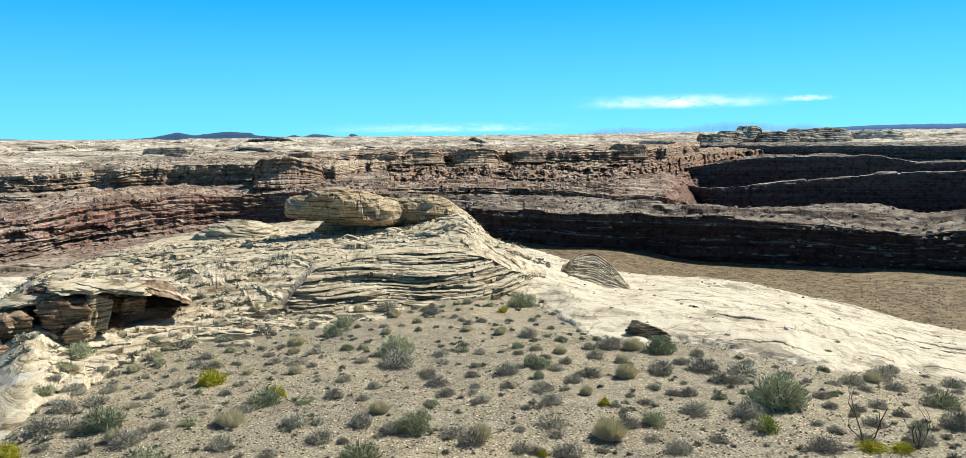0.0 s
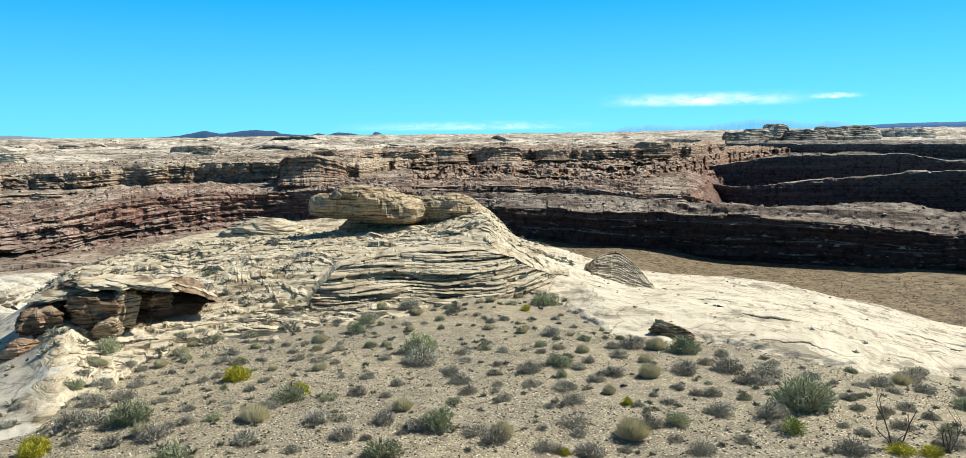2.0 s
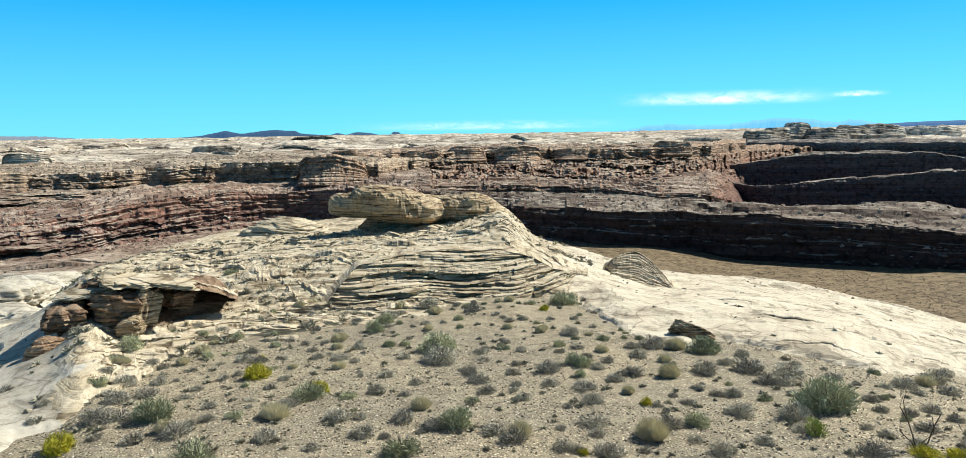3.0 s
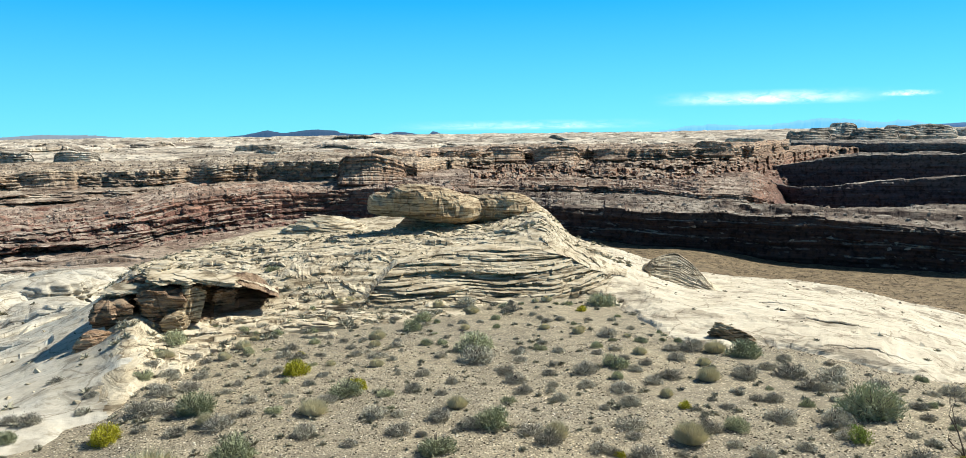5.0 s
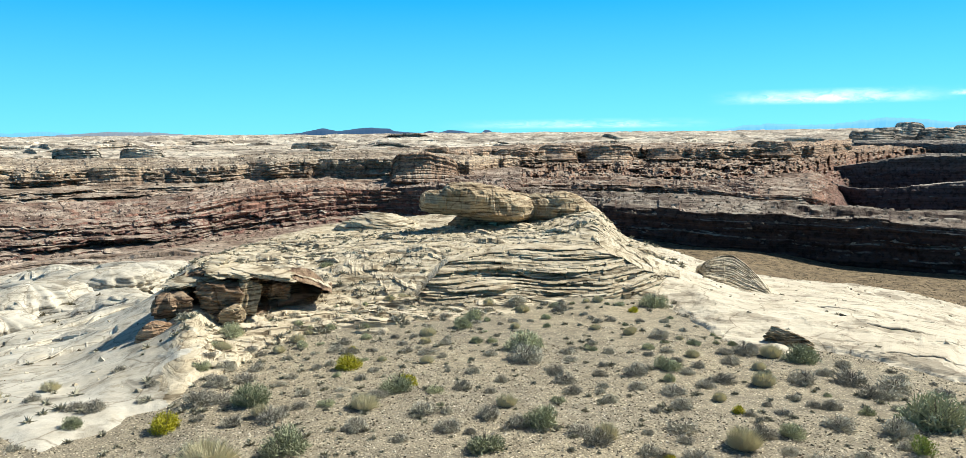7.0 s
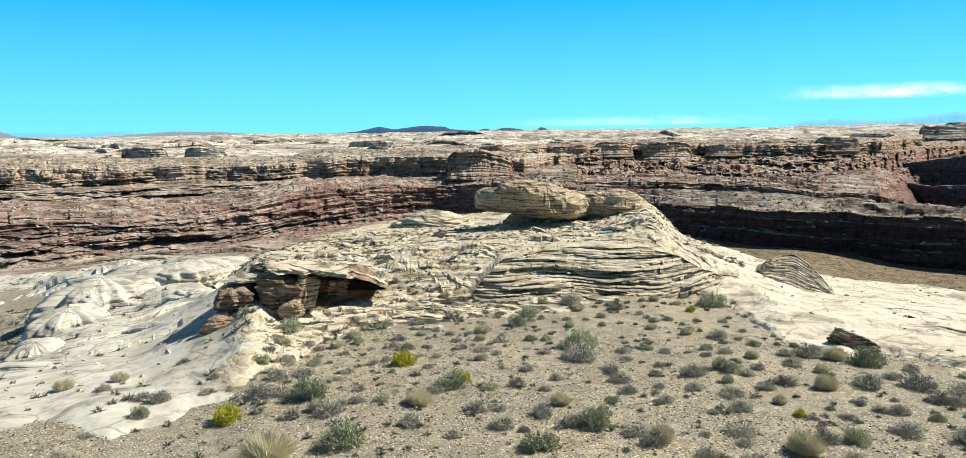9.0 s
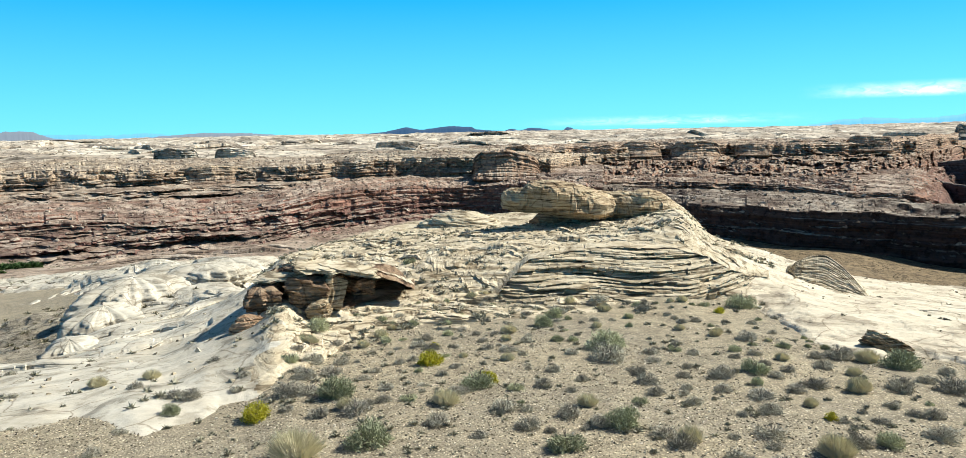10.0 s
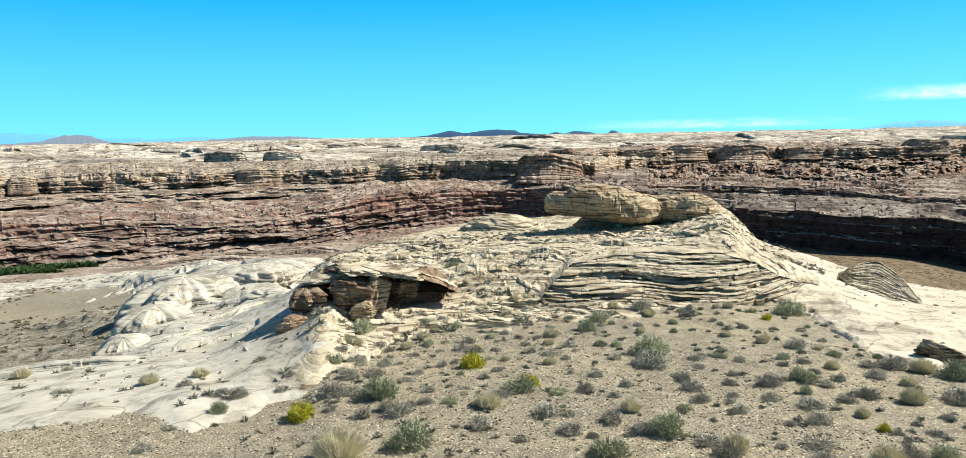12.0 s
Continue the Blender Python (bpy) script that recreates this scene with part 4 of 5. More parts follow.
for bx, by, bz, ba, bb, bt, sd in ((-11.95, 20.2, 0.80, 0.75, 0.55, (6, -8), 225), (-11.3, 20.35, 0.98, 0.62, 0.5, (8, 6), 226), (-10.4, 20.9, 0.86, 0.8, 0.5, (4, 10), 227), (-11.75, 20.7, 1.12, 0.4, 0.3, (12, -12), 228)):
    solid("cap_slab", (bx, by, bz), (ba, bb, 0.15), BLOCK, sd, 24, DOME, 3.4, 0.28, 0.07, 80, bt, ledge, 12)


def surface(x, y):
    az, r = math.degrees(math.atan2(x, y)), math.hypot(x, y)
    return max(float(ground_at(az, r)), float(rock_at(az, r)) if r > 12 else -9)


tagged(solid("rusty_boulder", (-12.2, 18.3, surface(-12.2, 18.3) - 0.2), (0.48, 0.32, 0.55), MOUND, 231, 25, ORANGE, 3, 0.16, 0.07, 70, (8, -14)), "rusty orange bedded boulder on pale slickrock", "boulder")
tagged(solid("rusty_rubble", (-12.5, 20.3, surface(-12.5, 20.3) - 0.2), (0.75, 0.55, 0.42), MOUND, 232, -10, ORANGE, 2.4, 0.25, 0.12, 70, (0, 0)), "crumbled orange rubble below the ledge", "rubble")
tagged(solid("fallen_slab", (4.4, 20.2, surface(4.4, 20.2) - 0.15), (0.58, 0.24, 0.42), BLOCK, 233, -12, WARM, 3.2, 0.12, 0.08, 80, (-34, 20), rows=20), "tilted dark slab of bedded sandstone", "slab")

# buttes and low cliffs on the benches: first and last bearing, distance, foot, top
BUTTES = [(-16.9, -11.6, 332, -15.5, -3.6), (-14.4, -12.3, 440, -9, -2.6), (-9.1, -5.9, 455, -13, -4.3), (-5.9, -2.8, 470, -11.5, -3.2), (-2.3, 1.4, 465, -14, -2.4), (2.2, 5.1, 480, -11.5, -5.0),
          (5.4, 8.8, 500, -10, -3.6), (9.3, 12.3, 500, -10, -1.6), (-46.3, -42.4, 362, -15.8, -7.3), (-38.1, -33.1, 360, -17.5, -8.4), (-51.4, -49.6, 364, -15, -8.3), (-32.2, -28.2, 364, -17, -9.2),
          (-27.7, -23.6, 364, -17.5, -8.6), (-41.7, -39.4, 385, -13.5, -8.3)]
FAR_BUTTES = [(-39.4, -36.4, 528, -9.5, -1.8), (-35.4, -32.5, 524, -10, -2.4), (15.6, 18.6, 1000, -12, 4.5), (17.0, 19.2, 1030, -8, 9.0), (18.3, 20.2, 1040, -4, 13.6), (19.6, 22.7, 1000, -8, 7.0), (21.6, 23.6, 1050, -4, 9.0), (22.4, 25.9, 1060, -4, 10.0),
              (1.5, 6.0, 830, -6, -0.6), (-24, -20.5, 740, -8, -2.0), (11.5, 14.5, 760, -10, -1.0), (25.5, 29, 1150, -4, 7.0)]


def butte(a0, a1, r, foot, top, seed, mat, label, layers=9, talus=0.4, lean=0.3):
    tall = top - foot
    mid, half = 0.5 * (a0 + a1), 0.5 * (a1 - a0)
    bow = min(0.25 * radians(a1 - a0) * r, 0.03 * r)
    ob = rock_run("butte", a0, a1, lambda a: r + bow * ((a - mid) / half) ** 2, foot, [(a0, foot + 0.7 * tall), (a0 + 0.3 * half, top - 0.06 * tall), (mid - 0.2 * half, top), (mid + 0.55 * half, top - 0.04 * tall), (a1 - 0.2 * half, top - 0.12 * tall), (a1, foot + 0.55 * tall)],
                  layers, seed, mat, None, 0.05 * r, lean, 0.08 * tall, 0.2 * tall, 0.05, 0.06, None,
                  lambda a, v: -2.2 * tall * max(0, talus - v) + 0.16 * tall * fbm(a * 2.3, a * 0 + 1.2 * v, seed + 70, 3), 0.5 * tall, PLATEAU, 0.3)
    return tagged(ob, label, "butte", "buttes on the plateau")


for i, b in enumerate(BUTTES):
    butte(*b, 300 + 17 * i, CANYON if b[0] < -20 else RED_BEDS, "small red-brown butte with a pale cap on the bench", lean=0.9 if b[0] < -20 else 0.6)
for i, b in enumerate(FAR_BUTTES):
    butte(*b, 700 + 17 * i, PLATEAU, "distant pale rock butte on the plateau", 7, 0.1, 1.4 if b[0] > 15 else 0.05)
rng = np.random.default_rng(77)
far_at = tabled(ground_z, -58, 40, 0.2, 480, 2400, 260)
for i in range(130):
    az, r = rng.uniform(-55, 36), 520 / (1 - rng.uniform(0, 0.72) ** 1.2)
    half = rng.uniform(0.4, 2.2)
    tilt = rng.uniform(-0.03, 0.03) * r
    lift = rng.uniform(0.0022, 0.0058) * r
    rock_run("rock_bed", az - half, az + half, [(az - half, r + tilt), (az + half, r - tilt)], lambda a, q: far_at(a, q) - 1.0, lambda a, q: far_at(a, q) + lift, int(rng.integers(2, 5)),
             5900 + 9 * i, PLATEAU, ground, 0.06 * r, 0.3, 0.0022 * r, 0.012 * r, 0.25, 0.07, far_at, None, 0.012 * r)


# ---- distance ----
# Self-lit backdrop colour: the haze of distance is put into the emission.
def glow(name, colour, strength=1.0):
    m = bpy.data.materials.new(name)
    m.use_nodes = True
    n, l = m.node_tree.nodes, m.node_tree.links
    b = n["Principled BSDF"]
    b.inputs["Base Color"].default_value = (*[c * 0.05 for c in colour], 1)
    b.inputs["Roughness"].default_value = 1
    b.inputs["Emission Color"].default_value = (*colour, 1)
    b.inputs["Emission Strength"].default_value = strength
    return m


def ridge(name, a0, a1, dist, crest, seed, mat, rough, label):
    """A far range: its crest height over the bearing is a few knots plus noise."""
    az = np.arange(a0, a1, 0.05)
    z = EYE + dist * np.tan(np.radians(knots(az, crest))) + rough * fbm(az * 1.7, az * 0 + seed, seed, 5, 0.6) * step(0, 0.12, (az - a0) / (a1 - a0)) * step(1, 0.88, (az - a0) / (a1 - a0))
    base = np.full_like(az, -30)
    rows = [polar(az, dist - 120 + az * 0, base), polar(az, dist - 40 + 20 * fbm(az * 3, az * 0, seed + 3), base + (z - base) * 0.75), polar(az, dist + az * 0, z), polar(az, dist + 150 + az * 0, base)]
    return tagged(sheet(name, np.array(rows), mat, smooth=True), label, "backdrop", kind="structure")


FAR_BLUE, FAR_MESA, FAR_RED, FAR_DARK = glow("far_haze", (0.15, 0.52, 0.82), 0.85), glow("far_mesa_haze", (0.022, 0.085, 0.19), 0.75), glow("far_red_mesa_haze", (0.25, 0.31, 0.38), 0.75), glow("far_dark_mesa_haze", (0.02, 0.10, 0.25))
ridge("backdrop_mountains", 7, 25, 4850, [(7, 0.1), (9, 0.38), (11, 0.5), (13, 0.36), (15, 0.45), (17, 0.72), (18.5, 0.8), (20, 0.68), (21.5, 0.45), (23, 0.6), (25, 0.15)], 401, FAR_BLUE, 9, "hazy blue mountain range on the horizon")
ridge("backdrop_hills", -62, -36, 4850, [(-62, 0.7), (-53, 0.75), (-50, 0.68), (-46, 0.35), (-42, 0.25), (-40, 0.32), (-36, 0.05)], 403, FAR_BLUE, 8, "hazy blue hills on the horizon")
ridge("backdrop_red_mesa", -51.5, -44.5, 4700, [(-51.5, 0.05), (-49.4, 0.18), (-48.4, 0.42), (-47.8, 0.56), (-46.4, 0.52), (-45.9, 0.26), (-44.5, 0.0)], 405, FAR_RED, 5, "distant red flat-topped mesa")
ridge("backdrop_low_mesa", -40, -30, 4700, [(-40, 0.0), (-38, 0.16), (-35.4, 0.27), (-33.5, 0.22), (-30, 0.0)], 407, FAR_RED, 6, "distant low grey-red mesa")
ridge("backdrop_blue_mesas", -26, -14, 4700, [(-26, 0.0), (-23.5, 0.1), (-22.4, 0.30), (-21.7, 0.42), (-20.6, 0.26), (-18.6, 0.46), (-16.9, 0.40), (-16.4, 0.2), (-14, 0.05)], 409, FAR_MESA, 4, "distant mesas dark blue with haze")
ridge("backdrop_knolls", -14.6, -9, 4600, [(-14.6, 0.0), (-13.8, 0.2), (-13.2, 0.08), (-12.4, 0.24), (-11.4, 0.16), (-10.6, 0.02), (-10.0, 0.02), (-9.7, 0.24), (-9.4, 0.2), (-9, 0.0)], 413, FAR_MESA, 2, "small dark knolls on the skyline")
ridge("backdrop_right_mesa", 22, 60, 4700, [(22, 0.15), (25, 0.32), (28, 0.42), (34, 0.45), (60, 0.4)], 411, FAR_DARK, 3, "long mesa on the horizon, dark blue with haze")


def cloud(name, a0, a1, e0, e1, seed, cover):
    """A thin bank of cloud, far away, thinning out to nothing at its rim."""
    az, el = np.meshgrid(np.linspace(a0, a1, 60), np.linspace(e0, e1, 14))
    d = 4900
    ob = sheet(name, polar(az, d + 60 * fbm(az, el * 3, seed), EYE + d * np.tan(np.radians(el))), cover, smooth=True)
    return tagged(ob, "thin white cloud low over the horizon", "cloud", kind="structure")


def cloud_cover(name, a0, a1, e0, e1, lift):
    m = bpy.data.materials.new(name)
    m.use_nodes = True
    n, l = m.node_tree.nodes, m.node_tree.links
    n.remove(n["Principled BSDF"])
    em, tr, mx = n.new("ShaderNodeEmission"), n.new("ShaderNodeBsdfTransparent"), n.new("ShaderNodeMixShader")
    em.inputs[0].default_value = (0.80, 0.95, 1.0, 1)
    tc = n.new("ShaderNodeTexCoord")
    sep = n.new("ShaderNodeSeparateXYZ")
    l.new(tc.outputs["Generated"], sep.inputs[0])
    ns = n.new("ShaderNodeTexNoise")
    mp = n.new("ShaderNodeMapping")
    mp.inputs["Scale"].default_value = (9, 9, 2.2)
    l.new(tc.outputs["Generated"], mp.inputs[0])
    l.new(mp.outputs[0], ns.inputs["Vector"])
    ns.inputs["Scale"].default_value, ns.inputs["Detail"].default_value, ns.inputs["Roughness"].default_value = 0.9, 8, 0.6
    rx = ramp(n, [(0.0, (0, 0, 0)), (0.5, (1, 1, 1)), (1.0, (0, 0, 0))], "EASE")
    rz = ramp(n, [(0.0, (0, 0, 0)), (0.35, (1, 1, 1)), (1.0, (0, 0, 0))], "EASE")
    l.new(sep.outputs[0], rx.inputs[0])
    l.new(sep.outputs[2], rz.inputs[0])
    f = math_node(n, l, "MULTIPLY", math_node(n, l, "MULTIPLY", rx.outputs[0], rz.outputs[0]), math_node(n, l, "MULTIPLY", math_node(n, l, "SUBTRACT", ns.outputs["Fac"], 0.28), lift), True)
    l.new(f, mx.inputs[0])
    l.new(tr.outputs[0], mx.inputs[1])
    l.new(em.outputs[0], mx.inputs[2])
    l.new(mx.outputs[0], n["Material Output"].inputs[0])
    return m


cloud("cloud_1", 6.0, 23.0, 1.7, 2.95, 501, cloud_cover("cloud_bank", 6.5, 22, 1.7, 3.0, 3.0))
cloud("cloud_2", 21.0, 25.0, 2.1, 2.6, 502, cloud_cover("cloud_wisp", 21, 25, 2.1, 2.6, 3.0))
cloud("cloud_3", -14.0, 9.0, 0.2, 1.1, 503, cloud_cover("cloud_veil", -14, 9, 0.2, 1.1, 1.6))


# ---- plants ----
def leaf_mesh(name, count, seed, mat, height, spread, leaf, upright):
    """A lumpy clump of fine twig tips and leaves that fan out from the root, one metre wide."""
    rng = np.random.default_rng(seed)
    d = rng.normal(size=(count, 3))
    d[:, 2] = np.abs(d[:, 2]) * (0.6 + upright) + 0.04
    d /= np.linalg.norm(d, axis=1)[:, None]
    lumps = rng.normal(size=(9, 3))
    lumps[:, 2] = np.abs(lumps[:, 2])
    lumps /= np.linalg.norm(lumps, axis=1)[:, None]
    near = (d @ lumps.T).max(1)
    rho = spread * 0.5 * (0.50 + 0.55 * np.clip((near - 0.70) / 0.30, 0, 1) ** 0.8) * rng.uniform(0.22, 1.1, count) ** 0.5
    tip = d * rho[:, None] * [1, 1, 2.0 * height]
    out = d * [1, 1, 1.1] + rng.normal(size=(count, 3)) * 0.55
    out[:, 2] += 0.6 * upright
    out /= np.linalg.norm(out, axis=1)[:, None]
    root = tip - out * (leaf * rng.uniform(1.0, 2.6, count))[:, None]
    root[:, 2] = np.maximum(root[:, 2], 0.01)
    tip[:, 2] = np.maximum(tip[:, 2], 0.012)
    side = np.cross(out, rng.normal(size=(count, 3)))
    side /= np.linalg.norm(side, axis=1)[:, None] + 1e-6
    w = side * (leaf * rng.uniform(0.10, 0.2, count))[:, None]
    v = np.stack([root - w, root + w, tip], 1)
    me = bpy.data.meshes.new(name)
    me.from_pydata(v.reshape(-1, 3).tolist(), [], np.arange(count * 3).reshape(count, 3).tolist())
    me.materials.append(mat)
    return me


def stem_mesh(name, count, seed, mat, height, thick=0.012):
    rng = np.random.default_rng(seed)
    vs, fs = [], []
    for i in range(count):
        a, tilt = rng.uniform(0, 2 * np.pi), rng.uniform(0.1, 1.15)
        end = np.array([math.cos(a) * math.sin(tilt), math.sin(a) * math.sin(tilt), math.cos(tilt)]) * rng.uniform(0.3, 0.5)
        end[2] *= height / 0.5
        pts = [np.zeros(3), end * 0.45 + rng.normal(size=3) * 0.03, end]
        pts[1][2] = abs(pts[1][2])
        for k in (0, 1):
            r0, r1 = thick * (1 - 0.4 * k), thick * (0.6 - 0.35 * k)
            n0 = len(vs)
            for q, rad in ((pts[k], r0), (pts[k + 1], r1)):
                vs += [(q + rad * np.array([math.cos(t), math.sin(t), 0])).tolist() for t in (0, 2.1, 4.2)]
            fs += [(n0 + j, n0 + (j + 1) % 3, n0 + 3 + (j + 1) % 3, n0 + 3 + j) for j in range(3)]
    me = bpy.data.meshes.new(name)
    me.from_pydata(vs, [], fs)
    me.materials.append(mat)
    return me


def blade_mesh(name, count, seed, mat, height, lean):
    """A tuft of thin arching grass blades, one metre wide."""
    rng = np.random.default_rng(seed)
    a, rad = rng.uniform(0, 2 * np.pi, count), 0.28 * np.sqrt(rng.uniform(0, 1, count))
    base = np.stack([np.cos(a) * rad, np.sin(a) * rad, np.zeros(count)], 1)
    b = a + rng.normal(size=count) * 0.7
    h = height * rng.uniform(0.6, 1.05, count) * (1 - 0.55 * (rad / 0.28) ** 2)
    tip = base + np.stack([np.cos(b) * lean * rng.uniform(0.2, 1, count) * (0.4 + rad * 2), np.sin(b) * lean * rng.uniform(0.2, 1, count) * (0.4 + rad * 2), h], 1)
    mid = base * 0.45 + tip * 0.55
    mid[:, 2] += 0.06 * h
    w = np.stack([-np.sin(b), np.cos(b), np.zeros(count)], 1) * 0.011
    v = np.stack([base - w, base + w, mid + w * 0.8, tip, mid - w * 0.8], 1)
    me = bpy.data.meshes.new(name)
    me.from_pydata(v.reshape(-1, 3).tolist(), [], np.arange(count * 5).reshape(count, 5).tolist())
    me.materials.append(mat)
    return me


def leafy(name, stops, var=0.5):
    m = make_plain(name, stops, 9.0, 0.85, var)
    return m


TWIG = leafy("grey_twigs", [(0.2, (0.10, 0.085, 0.075)), (0.8, (0.24, 0.21, 0.18))], 0.3)
LEAF = {
    "grey": leafy("grey_brush_leaves", [(0.15, (0.29, 0.27, 0.215)), (0.5, (0.42, 0.395, 0.32)), (0.85, (0.55, 0.52, 0.41))], 0.6),
    "green": leafy("sage_green_leaves", [(0.15, (0.29, 0.31, 0.19)), (0.5, (0.42, 0.44, 0.28)), (0.85, (0.56, 0.56, 0.36))], 0.6),
    "straw": leafy("dry_grass_blades", [(0.15, (0.58, 0.53, 0.36)), (0.5, (0.70, 0.645, 0.45)), (0.85, (0.80, 0.74, 0.54))], 0.3),
    "yellow": leafy("yellow_brush_leaves", [(0.15, (0.36, 0.34, 0.03)), (0.5, (0.52, 0.48, 0.05)), (0.85, (0.62, 0.56, 0.08))], 0.3),
    "lime": leafy("fresh_green_leaves", [(0.2, (0.24, 0.32, 0.06)), (0.8, (0.42, 0.48, 0.14))], 0.3),
}
KINDS = {
    "grey": ("brush", "grey leafless-looking desert brush on gravel", "shrub", 1300, 0.46, 0.07, 0.25),
    "green": ("sagebrush", "grey-green sagebrush with fine leaves on gravel", "shrub", 1900, 0.50, 0.066, 0.40),
    "yellow": ("rabbitbrush", "yellow flowering rabbitbrush on gravel", "shrub", 1900, 0.50, 0.066, 0.5),
    "lime": ("young_brush", "fresh bright green brush beside grey sage", "shrub", 900, 0.75, 0.08, 0.8),
}
MASTERS = {}
for ki, (key, (nm, lab, cat, cnt, hgt, lf, up)) in enumerate(KINDS.items()):
    MASTERS[key] = [(nm, lab, cat, (("woody_base", stem_mesh(nm + "_stems", 34, 600 + 10 * ki + v, TWIG, hgt)),
                                    ("foliage", leaf_mesh(nm + "_foliage", cnt, 605 + 10 * ki + v, LEAF[key], hgt, 1.0, lf, up)))) for v in range(4)]
MASTERS["straw"] = [("bunchgrass", "dry straw-coloured bunchgrass clump on gravel", "grass clump", (("grass_tuft", blade_mesh("bunchgrass_blades", 1000, 670 + v, LEAF["straw"], 0.72, 0.50)),)) for v in range(3)]


def plant(key, x, y, width, rng, stretch=1.0):
    z = surface(x, y)
    v = rng.integers(0, len(MASTERS[key]))
    nm, lab, cat, parts = MASTERS[key][v]
    ob = thing(nm, lab, cat, (x, y, z - 0.015), "desert shrubs on the slope")
    ob.rotation_euler = (0, 0, rng.uniform(0, 6.28))
    ob.scale = (width * 1.14, width * rng.uniform(0.95, 1.2), width * stretch * rng.uniform(0.95, 1.2))
    for pn, me in parts:
        c = new(pn, me)
        c.parent = ob
    return ob


GREY = [(-8.0, 13.2, 0.69), (-7.6, 13.3, 0.62), (-6.1, 12.4, 0.60), (-6.7, 12.1, 0.48), (-7.5, 12.3, 0.29), (-6.9, 14.5, 0.32), (-6.9, 15.1, 0.33), (-8.7, 15.5, 0.50), (-8.0, 15.7, 0.44), (-7.7, 15.8, 0.22), (-6.6, 15.8, 0.31), (-6.4, 16.1, 0.28), (-4.4, 12.1, 0.47), (-4.7, 14.0, 0.27), (-5.4, 14.1, 0.27), (-6.7, 17.3, 0.46), (-6.3, 17.1, 0.45), (-6.8, 18.1, 0.41), (-6.0, 12.8, 0.31), (-5.8, 13.0, 0.32), (-8.2, 14.3, 0.52), (-7.8, 14.7, 0.52), (-9.3, 15.9, 0.36), (-7.7, 16.6, 0.26), (-8.8, 16.9, 0.34), (-8.5, 16.9, 0.34), (-5.3, 15.0, 0.29), (-4.5, 13.9, 0.37), (-3.4, 13.0, 0.49), (-3.0, 13.1, 0.27), (-3.5, 11.7, 0.34), (-2.8, 12.3, 0.46)]
GREY_2 = [(-2.4, 12.2, 0.25), (-2.2, 13.0, 0.50), (-1.6, 12.6, 0.47), (-1.8, 12.4, 0.21), (-3.0, 14.6, 0.43), (-2.4, 14.4, 0.26), (-2.3, 15.2, 0.30), (-3.0, 15.7, 0.36), (-4.0, 17.1, 0.28), (-4.4, 17.3, 0.48), (-5.3, 18.2, 0.30), (-5.2, 19.0, 0.26), (-5.7, 18.9, 0.26), (-6.2, 19.3, 0.32), (-2.0, 17.2, 0.93), (-1.2, 16.2, 0.41), (-1.0, 15.6, 0.51), (-0.8, 14.8, 0.45), (-1.1, 18.0, 0.42), (-2.9, 17.5, 0.35), (-1.4, 16.4, 0.29), (-0.3, 16.2, 0.36), (-0.5, 12.4, 0.51), (-0.2, 12.0, 0.50), (-0.2, 15.3, 0.28), (-0.1, 18.2, 0.32), (0.5, 16.4, 0.59), (0.5, 15.3, 0.39), (1.3, 18.6, 0.40), (1.2, 20.1, 0.57), (1.6, 16.6, 0.36), (1.9, 17.2, 0.37)]
GREY_3 = [(1.9, 15.7, 0.43), (2.3, 16.2, 0.59), (2.7, 17.9, 0.48), (1.2, 15.0, 0.54), (1.3, 14.2, 0.44), (1.2, 12.9, 0.59), (1.2, 12.3, 0.32), (0.6, 12.6, 0.23), (0.6, 11.7, 0.39), (0.8, 11.6, 0.27), (1.3, 11.5, 0.54), (1.9, 11.7, 0.27), (2.5, 14.0, 0.28), (2.5, 12.9, 0.54), (2.8, 12.2, 0.29), (3.1, 11.7, 0.45), (4.0, 16.5, 0.68), (3.5, 15.2, 0.36), (3.1, 14.2, 0.34), (3.8, 14.8, 0.33), (4.1, 14.8, 0.39), (3.9, 13.6, 0.62), (5.3, 18.4, 0.41), (4.6, 17.3, 0.40), (5.0, 16.8, 0.78), (5.1, 15.8, 0.50), (3.9, 12.1, 0.35), (5.4, 15.8, 0.51), (5.8, 16.6, 0.72), (6.8, 16.6, 0.45), (7.1, 16.2, 0.25), (8.2, 16.4, 0.59)]
